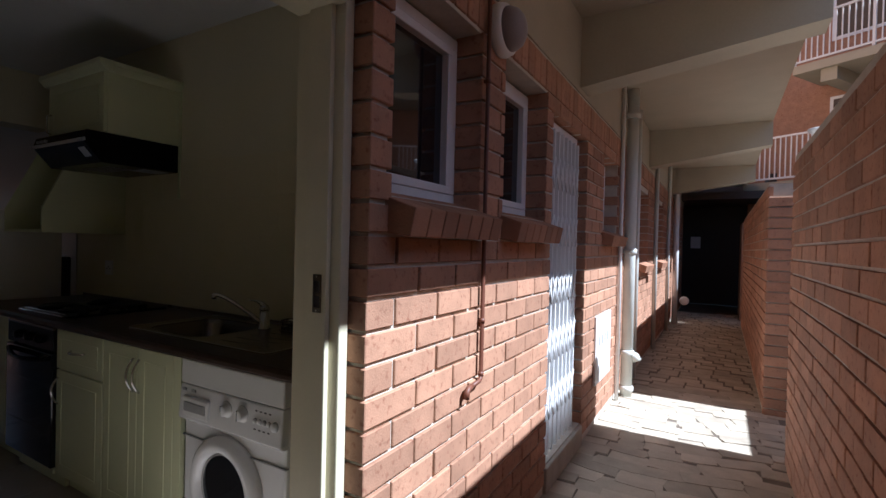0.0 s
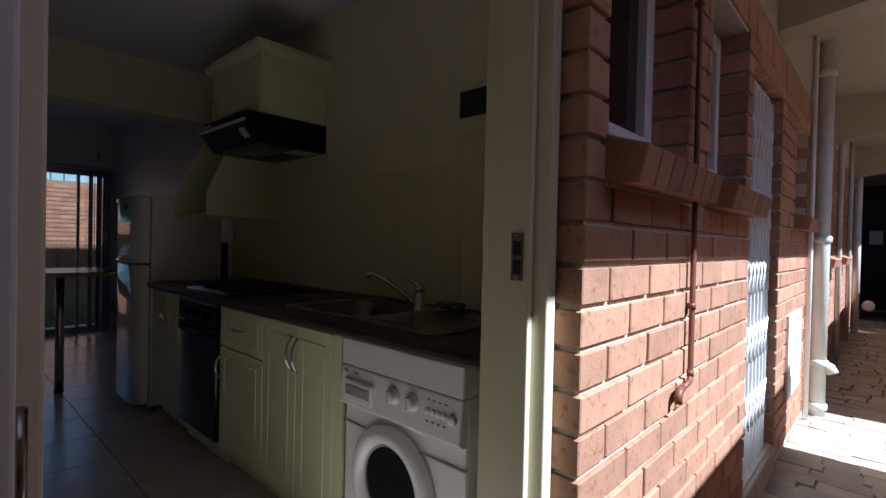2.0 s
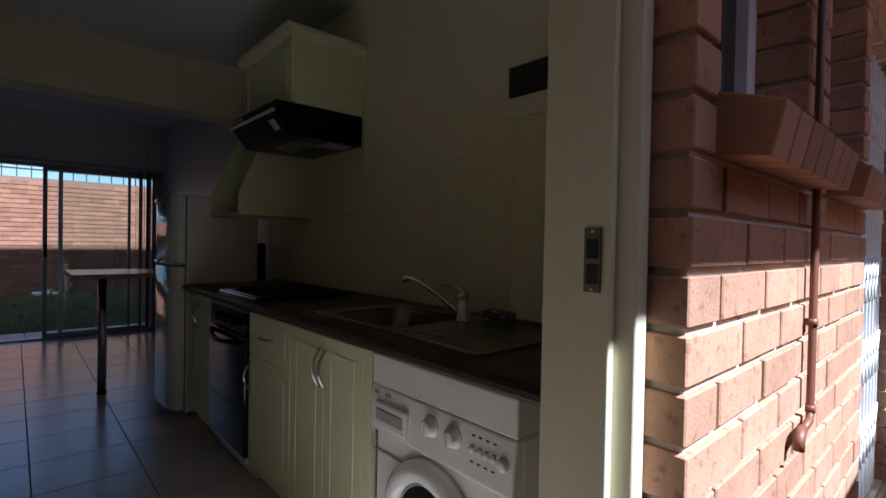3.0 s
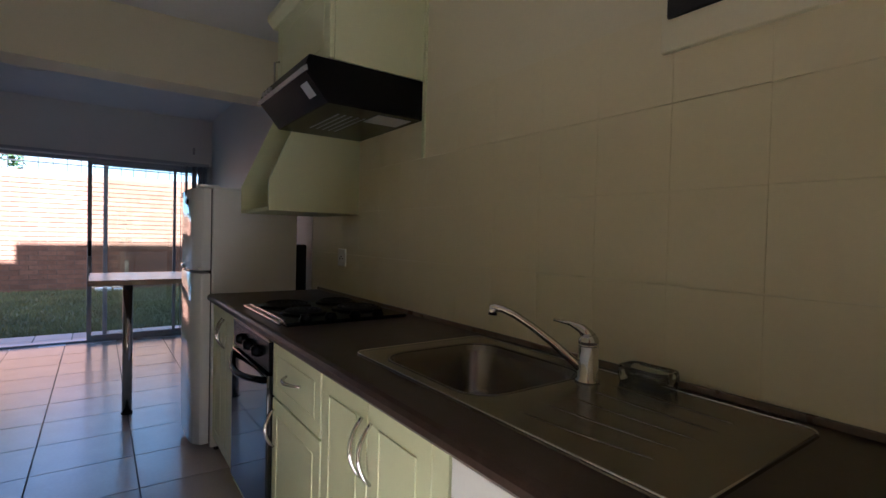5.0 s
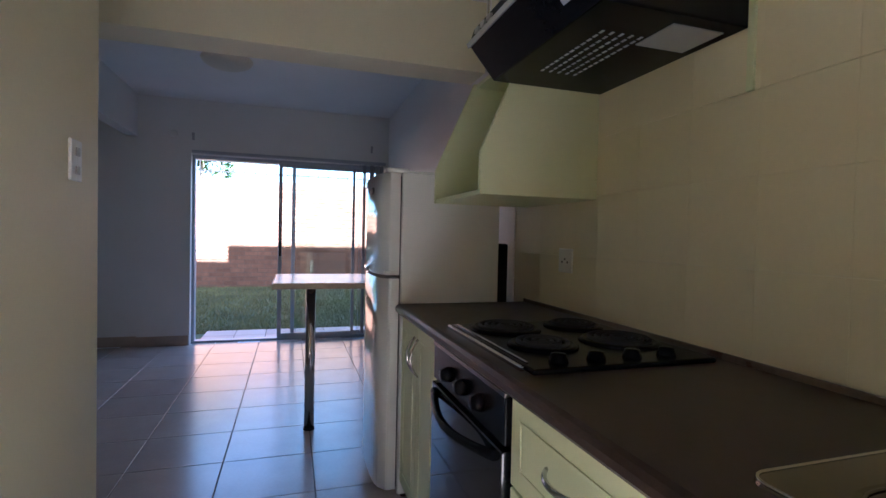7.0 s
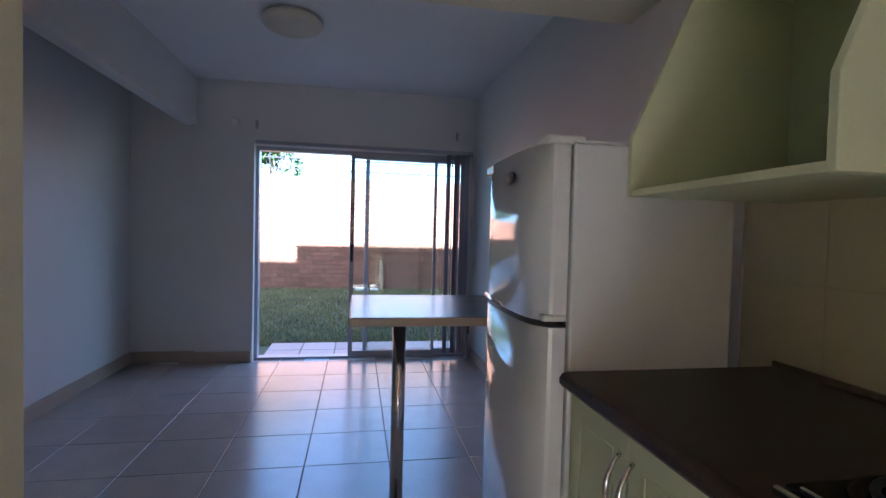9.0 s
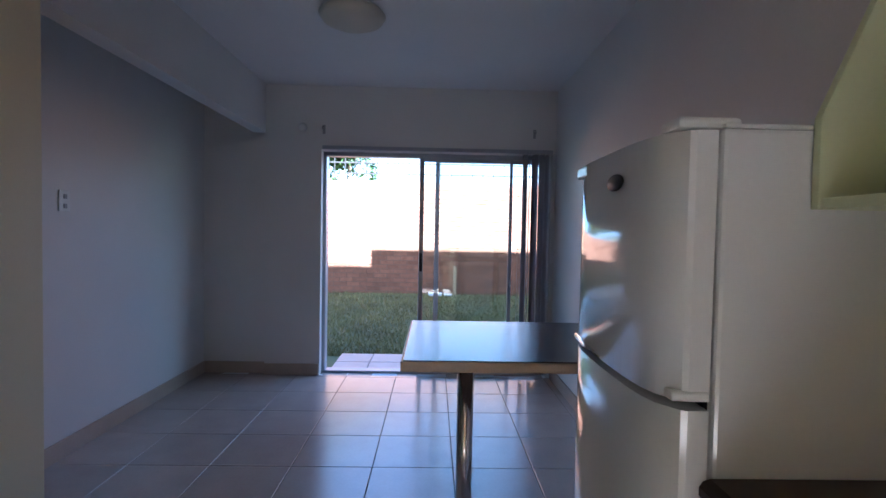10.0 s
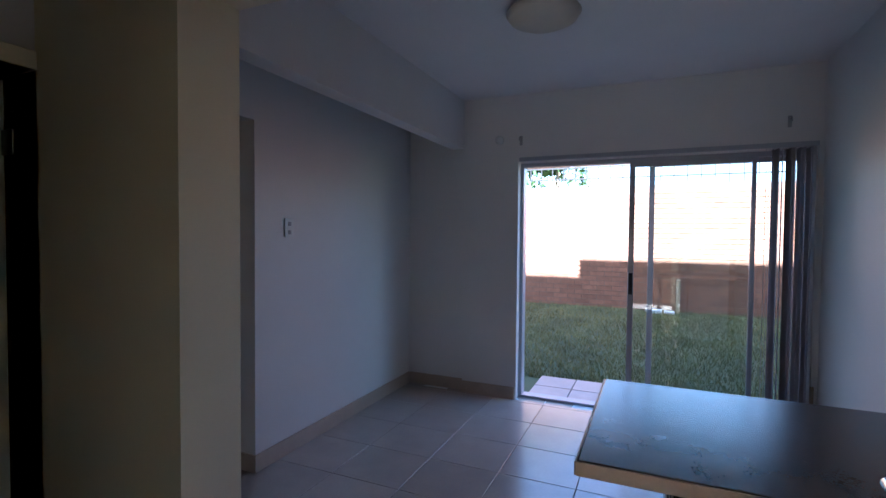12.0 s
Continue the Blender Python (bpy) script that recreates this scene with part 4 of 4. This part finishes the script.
under("base", lathe((-6.22, 0.09, CZ), [(0.17, 0.0), (0.17, -0.02), (0.15, -0.022)], "z", 40), M_WHITEP, cl)
under("shade", lathe((-6.22, 0.09, CZ), [(0.185, -0.015), (0.195, -0.03), (0.175, -0.06), (0.12, -0.085), (0.05, -0.098), (0.004, -0.10)], "z", 48), M_LAMP, cl)

sd = tagged(thing("sliding_door", (-7.83, 0.6, 0.0), "aluminium sliding glass door, half open", "door"), kind="structure")
for n_, a, b, c, d in (("track", -0.43, 1.65, 0.0, 0.022), ("head", -0.43, 1.65, 2.01, 2.045), ("jamb", -0.43, -0.40, 0.022, 2.01), ("jamb", 1.615, 1.65, 0.022, 2.01)):
    under(n_, box(-7.89, -7.79, a, b, c, d, 0.003), M_ALU, sd)
for x, ya, yb in ((-7.815, 0.455, 1.32), (-7.860, 0.60, 1.615)):
    pn = under("panel_stile", box(x - 0.015, x + 0.015, ya, ya + 0.042, 0.022, 2.01, 0.003), M_ALU, sd)
    under("panel_stile", box(x - 0.015, x + 0.015, yb - 0.03, yb, 0.022, 2.01, 0.003), M_ALU, sd)
    under("panel_rail", box(x - 0.014, x + 0.014, ya + 0.042, yb - 0.03, 0.022, 0.07, 0.003), M_ALU, sd)
    under("panel_rail", box(x - 0.014, x + 0.014, ya + 0.042, yb - 0.03, 1.975, 2.01, 0.003), M_ALU, sd)
    g = under("pane", box(x - 0.003, x + 0.003, ya + 0.04, yb - 0.028, 0.068, 1.977), M_GLASS, sd)
    g.visible_shadow = False
under("handle", box(-7.80, -7.765, 0.462, 0.492, 0.96, 1.13, 0.006), M_BLACKM, sd, "black door pull")

bl = thing("vertical_blind", (-7.72, 1.5, 2.06), "grey vertical blind drawn to one side", "blind")
under("head_rail", box(-7.735, -7.690, -0.42, 1.66, 2.052, 2.085, 0.003), M_ALU, bl)
random.seed(4)
for k in range(15):
    y = 1.36 + k * 0.019
    sl = bmesh.new()
    add_box(sl, -0.044, 0.044, -0.0009, 0.0009, 0.05 + 0.01 * random.random(), 2.045)
    bmesh.ops.transform(sl, matrix=Matrix.Translation((-7.715, y, 0)) @ Matrix.Rotation(radians(-14 + 28 * random.random()), 4, "Z"), verts=sl.verts)
    under("slat", sl, M_BLIND, bl)
under("cord", tube([(-7.69, 1.655, 2.05), (-7.69, 1.655, 0.4)], 0.003, 6), M_WHITEP, bl)
under("cord_weight", box(-7.70, -7.68, 1.645, 1.667, 0.25, 0.40, 0.003), M_WOOD, bl)

for y in (-0.41, 1.49):
    br = thing("curtain_bracket", (XW, y, 2.23), "small dark metal curtain bracket on the wall", "bracket", "curtain brackets")
    under("plate", box(XW, XW + 0.006, y - 0.012, y + 0.012, 2.19, 2.27, 0.002), M_GREYP, br)
    under("arm", tube([(XW + 0.005, y, 2.25), (XW + 0.05, y, 2.25), (XW + 0.06, y, 2.235), (XW + 0.06, y, 2.22)], 0.006, 8), M_GREYP, br)
det = thing("wall_sensor", (XW, -0.60, 2.24), "small white round wall sensor", "sensor")
under("cap", lathe((XW, -0.60, 2.245), [(0.04, 0.0), (0.038, 0.015), (0.02, 0.022), (0.002, 0.023)], "x", 20), M_WHITEP, det)

# hall door with frame
hd = tagged(thing("door_3", (-4.72, LY, 0.0), "dark open hall doorway with a cream frame", "door"), kind="structure")
for n_, a, b, c, d in (("jamb", -4.79, -4.72, 0.0, 2.10), ("jamb", -3.95, -3.88, 0.0, 2.10), ("head", -4.72, -3.95, 2.03, 2.10)):
    under(n_, box(a, b, LY - 0.205, LY + 0.014, c, d, 0.004), M_FRAME, hd)
leaf = under("leaf", box(-4.715, -4.675, LY - 0.95, LY - 0.21, 0.01, 2.02, 0.003), M_FRAME, hd, "cream door leaf swung into the dark room")
for z in (0.25, 1.72):
    under("hinge", box(-4.72, -4.70, LY - 0.20, LY - 0.12, z, z + 0.1, 0.003), M_STEEL, hd)

# ---- garden ----
PZ = -0.03
patio = setting("patio", box(-8.63, -7.95, -0.40, 3.0, -0.38, PZ - 0.012), M_GROUT, "pinkish tiled patio strip outside the sliding door", "pavement")
for i in range(2):
    for k in range(9):
        x0 = -7.955 - i * 0.34
        y0 = -0.395 + k * 0.355
        part("tile", box(x0 - 0.33, x0, y0, y0 + 0.345, PZ - 0.012, PZ, 0.003), M_PATIO, patio)
fence = thing("garden_fence", (-14.3, 0, 2.45), "dark spiked steel fence along the wall top", "fence")
for z in (2.62, 2.86):
    under("rail", box(-14.33, -14.30, -6, 8, z, z + 0.03), M_BLACKM, fence)
for k in range(58):
    y = -6 + k * 0.24
    under("picket", box(-14.325, -14.305, y, y + 0.02, 2.45, 2.98), M_BLACKM, fence)
stake = thing("garden_stake", (-14.08, 1.08, -0.07), "short weathered wooden stake against the garden wall", "stake")
under("post", box(-14.12, -14.05, 1.05, 1.12, -0.07, 0.58, 0.006), M_WOOD, stake)
for a, b, c in ((0.50, 0.80, 0.07), (0.84, 1.02, 0.05)):
    solid("paving_slab", box(-13.98, -13.80, a, b, -0.07, -0.07 + c, 0.008), M_RAIL, "pale broken slab lying on the lawn", "slab", "lawn slabs")

rng = np.random.default_rng(3)
NB = 52000
px = -8.64 - 5.54 * rng.random(NB) ** 1.25
py = -3.4 + 7.6 * rng.random(NB)
ang, ln, wd = rng.random(NB) * math.tau, 0.03 + 0.045 * rng.random(NB), 0.004 + 0.004 * rng.random(NB)
lean = rng.normal(0, 0.022, (NB, 2))
v = np.zeros((NB, 3, 3))
v[:, 0] = np.stack([px - np.cos(ang) * wd, py - np.sin(ang) * wd, np.full(NB, -0.072)], 1)
v[:, 1] = np.stack([px + np.cos(ang) * wd, py + np.sin(ang) * wd, np.full(NB, -0.072)], 1)
v[:, 2] = np.stack([px + lean[:, 0], py + lean[:, 1], -0.07 + ln], 1)
me = bpy.data.meshes.new("grass")
me.from_pydata(v.reshape(-1, 3).tolist(), [], np.arange(NB * 3).reshape(-1, 3).tolist())
me.materials.append(M_GRASS)
tagged(new("grass", me), "short rough green lawn grass", "grass", kind="stuff")

tree = thing("tree", (-17.5, -2.0, -0.38), "leafy tree behind the garden wall", "tree")
under("trunk", tube([(-17.5, -2.0, -0.38), (-17.45, -1.95, 2.0), (-17.6, -1.9, 3.4)], [0.14, 0.10, 0.05], 10), M_WOOD, tree)
NL = 2600
cl_c = rng.normal(0, 1, (40, 3)) * np.array([0.5, 0.7, 0.5]) + np.array([-17.5, -1.9, 3.7])
c = cl_c[rng.integers(0, 40, NL)] + rng.normal(0, 0.16, (NL, 3))
d1, d2 = rng.normal(0, 0.05, (NL, 3)), rng.normal(0, 0.05, (NL, 3))
v = np.stack([c - d1, c + d2, c + d1, c - d2], 1)
me = bpy.data.meshes.new("crown")
me.from_pydata(v.reshape(-1, 3).tolist(), [], np.arange(NL * 4).reshape(-1, 4).tolist())
me.materials.append(M_LEAF)
crown = new("crown", me)
crown.parent, crown.matrix_parent_inverse = tree, Matrix.Translation(tree.location).inverted()

# ---- floor tiles ----
TX, TY, X0, Y0 = 0.418, 0.452, -5.99, 0.272
shared = {}


def shared_box(key, sx, sy, sz, material, bev):
    k = (key, round(sx, 3), round(sy, 3), round(sz, 3))
    if k not in shared:
        bm = box(-sx / 2, sx / 2, -sy / 2, sy / 2, -sz / 2, sz / 2, 0)
        if bev:
            bmesh.ops.bevel(bm, geom=list(bm.edges), offset=bev, segments=1, affect="EDGES")
        shared[k] = mesh_of(key, bm, material)
    return shared[k]


def piece(name, parent, key, x0, x1, y0, y1, z0, z1, material, bev=0.0015, tilt=0.0):
    ob = new(name, shared_box(key, x1 - x0, y1 - y0, z1 - z0, material, bev))
    ob.location = ((x0 + x1) / 2, (y0 + y1) / 2, (z0 + z1) / 2)
    if tilt:
        ob.rotation_euler = (random.uniform(-tilt, tilt), random.uniform(-tilt, tilt), random.uniform(-tilt, tilt))
    ob.parent = parent
    return ob


random.seed(11)
for i in range(-5, 13):
    for k in range(-8, 5):
        xa, xb = X0 + i * TX + 0.0025, X0 + (i + 1) * TX - 0.0025
        ya_, yb_ = Y0 + k * TY + 0.0025, Y0 + (k + 1) * TY - 0.0025
        xa, xb, ya_, yb_ = max(xa, -7.79), min(xb, XI), max(ya_, -3.0), min(yb_, KY - 0.005)
        if xb - xa > 0.03 and yb_ - ya_ > 0.03:
            piece("tile", floor, "floor_tile", xa, xb, ya_, yb_, -0.012, 0.0, M_TILE, 0.0015, 0.0003)

# painted wall tiles over the counter
for r, (za, zb) in enumerate(((0.93, 1.152), (1.152, 1.385), (1.385, 1.60), (1.60, 1.83))):
    for k in range(14):
        xb = -1.165 - k * 0.2165
        xa = xb - 0.2165
        piece("tile", wall_kitchen, "wall_tile", xa + 0.0002, xb - 0.0002, KY - 0.004, KY, za + 0.0005 + 0.0014 * (r == 1), zb - 0.0005 - 0.0014 * (r == 0), M_WTILE, 0.0003)

# ---- bricks ----
PH, PL, GAP = 0.0995, 0.268, 0.014


def courses(y0, y1, z0, z1, holes, zref, yref, size=PL):
    """Bricks (ya, yb, za, zb) of a running bond, cut at openings."""
    out = []
    n0 = math.floor((z0 - zref) / PH)
    for r in range(n0, math.ceil((z1 - zref) / PH)):
        za, zb = zref + r * PH + GAP / 2, zref + (r + 1) * PH - GAP / 2
        if za < z0 - 0.02 or zb > z1 + 0.02:
            continue
        spans = [(y0, y1)]
        for ha, hb, hza, hzb in holes:
            if za < hzb - 0.01 and zb > hza + 0.01:
                nxt = []
                for a, b in spans:
                    if hb <= a or ha >= b:
                        nxt.append((a, b))
                    else:
                        if ha > a:
                            nxt.append((a, ha))
                        if hb < b:
                            nxt.append((hb, b))
                spans = nxt
        off = yref + (size / 2 if r % 2 else 0.0)
        for a, b in spans:
            if b - a < 0.2:
                out.append((a, b, za, zb))
                continue
            k = math.floor((a - off) / size)
            while off + k * size < b:
                p, q = max(a, off + k * size + GAP / 2), min(b, off + (k + 1) * size - GAP / 2)
                if abs(p - a) < 0.02:
                    p = a
                if q - p > 0.025:
                    out.append((p, q, za, zb))
                k += 1
    return out


def lay(parent, bricks, x0, x1, limit, name="bricks", keep=lambda b: True, material=M_BRICKS):
    """The first bricks, those of the chosen stretch, as pieces; the others joined."""
    near = [b for b in bricks if keep(b)][:limit]
    chosen = set(near)
    for b in near:
        j = random.uniform(-0.002, 0.002)
        ob = piece("brick", parent, "brick", x0 + j, x1 + j, b[0], b[1], b[2], b[3], M_BRICK, 0.003, 0.006)
        ob.scale.x = 1.0
    verts, faces = [], []
    for b in bricks:
        if b in chosen:
            continue
        j, n = random.uniform(-0.002, 0.002), len(verts)
        for z in (b[2], b[3]):
            for x, y in ((x0 + j, b[0]), (x1 + j, b[0]), (x1 + j, b[1]), (x0 + j, b[1])):
                verts.append((x, y, z))
        faces += [tuple(n + i for i in q) for q in ((3, 2, 1, 0), (4, 5, 6, 7), (0, 1, 5, 4), (1, 2, 6, 5), (2, 3, 7, 6), (3, 0, 4, 7))]
    if verts:
        me = bpy.data.meshes.new(name)
        me.from_pydata(verts, [], faces)
        me.materials.append(material)
        ob = new(name, me)
        ob.parent = parent
        tagged(ob, "red bricks in running bond", kind="stuff")


ZR = 1.082 - 13 * PH
SOLDIER = (2.27, 2.45)
top_holes = HOLES
b_all = courses(1.03, 14.2, FZ, SOLDIER[0] + 0.005, top_holes, ZR, 1.042) + courses(-3.0, 0.045, FZ, SOLDIER[0] + 0.005, [], ZR, -3.0)
lay(wall_entry, b_all, XO - 0.135, XO, 290, keep=lambda b: 1.0 < b[0] < 4.9)
k = 0
y = 1.03
sold = []
while y < 14.1:
    sold.append((y + 0.005, y + 0.095, SOLDIER[0] + 0.01, SOLDIER[1]))
    y += 0.1
lay(wall_entry, sold, XO - 0.135, XO - 0.002, 38, "soldier_bricks", keep=lambda b: b[0] < 5)
lay(B1, courses(-3.0, 4.18, FZ, 2.05, [], ZR + 0.025, 0.03), 0.47, 0.58, 200, keep=lambda b: b[0] > 1.9)
lay(B2, courses(5.36, 11.2, FZ, 2.0, [], ZR, 0.03), 0.40, 0.44, 0)
for r in range(-1, 22):
    z = ZR + (r - 1) * PH
    if z > FZ - 0.05 and z < 1.95:
        piece("brick", B2, "end_brick", 0.404, 0.70, 5.342, 5.40, z + GAP / 2, z + PH - GAP / 2, M_BRICK, 0.003)
lay(GW, courses(-6.0, 7.5, -0.3, 2.44, [], ZR, 0.0, 0.30), -14.25, -14.2, 0, material=M_GARDENB)

# ---- paving stones ----
random.seed(21)
variants = []
for n in range(8):
    bm = bmesh.new()
    pts = []
    for sx, sy in ((-1, -1), (0, -1.05), (1, -1), (1.03, 0), (1, 1), (0, 1.04), (-1, 1), (-1.03, 0)):
        pts.append((sx * 0.5 * (1 + random.uniform(-0.12, 0.05)), sy * 0.5 * (1 + random.uniform(-0.14, 0.05))))
    lo_, hi_ = [bm.verts.new((x, y, 0)) for x, y in pts], [bm.verts.new((x * 0.965, y * 0.965, 1)) for x, y in pts]
    bm.faces.new(hi_)
    for q in range(8):
        bm.faces.new((lo_[q], lo_[(q + 1) % 8], hi_[(q + 1) % 8], hi_[q]))
    variants.append(mesh_of("stone", bm, M_STONE))
jv, jf = [], []
y = -2.9
while y < 13.4:
    dy = random.uniform(0.12, 0.19)
    x = XO + random.uniform(-0.12, 0.0)
    while x < 0.50:
        dx = random.uniform(0.16, 0.36)
        z = FZ - 0.016
        yy = y + 0.16 * math.sin(x * 2.6 + 0.5 * math.sin(y * 1.7)) + random.uniform(-0.012, 0.012)
        if 2.6 < y < 5.9 and x > XO - 0.02 and x + dx < 0.5:
            ob = new("stone", random.choice(variants))
            ob.location = (x + dx / 2, yy + dy / 2, z)
            ob.scale = (dx * 1.08, dy * 1.13, 0.016 + random.uniform(-0.004, 0.004))
            ob.rotation_euler.z = 0.22 * math.cos(x * 2.6) + random.uniform(-0.09, 0.09)
            ob.parent = pav
        else:
            n = len(jv)
            for zz, sh in ((z, 0.0), (z + 0.016, 0.006)):
                jv += [(x + 0.006 + sh, yy + 0.005 + sh, zz), (x + dx - 0.006 - sh, yy + 0.004 + sh, zz), (x + dx - 0.008 - sh, yy + dy - 0.006 - sh, zz), (x + 0.005 + sh, yy + dy - 0.004 - sh, zz)]
            jf += [tuple(n + i for i in q) for q in ((4, 5, 6, 7), (0, 1, 5, 4), (1, 2, 6, 5), (2, 3, 7, 6), (3, 0, 4, 7))]
        x += dx
    y += dy
me = bpy.data.meshes.new("paving_stones")
me.from_pydata(jv, [], jf)
me.materials.append(M_STONES)
ob = new("paving_stones", me)
ob.parent = pav
tagged(ob, "far paving stones", kind="stuff")
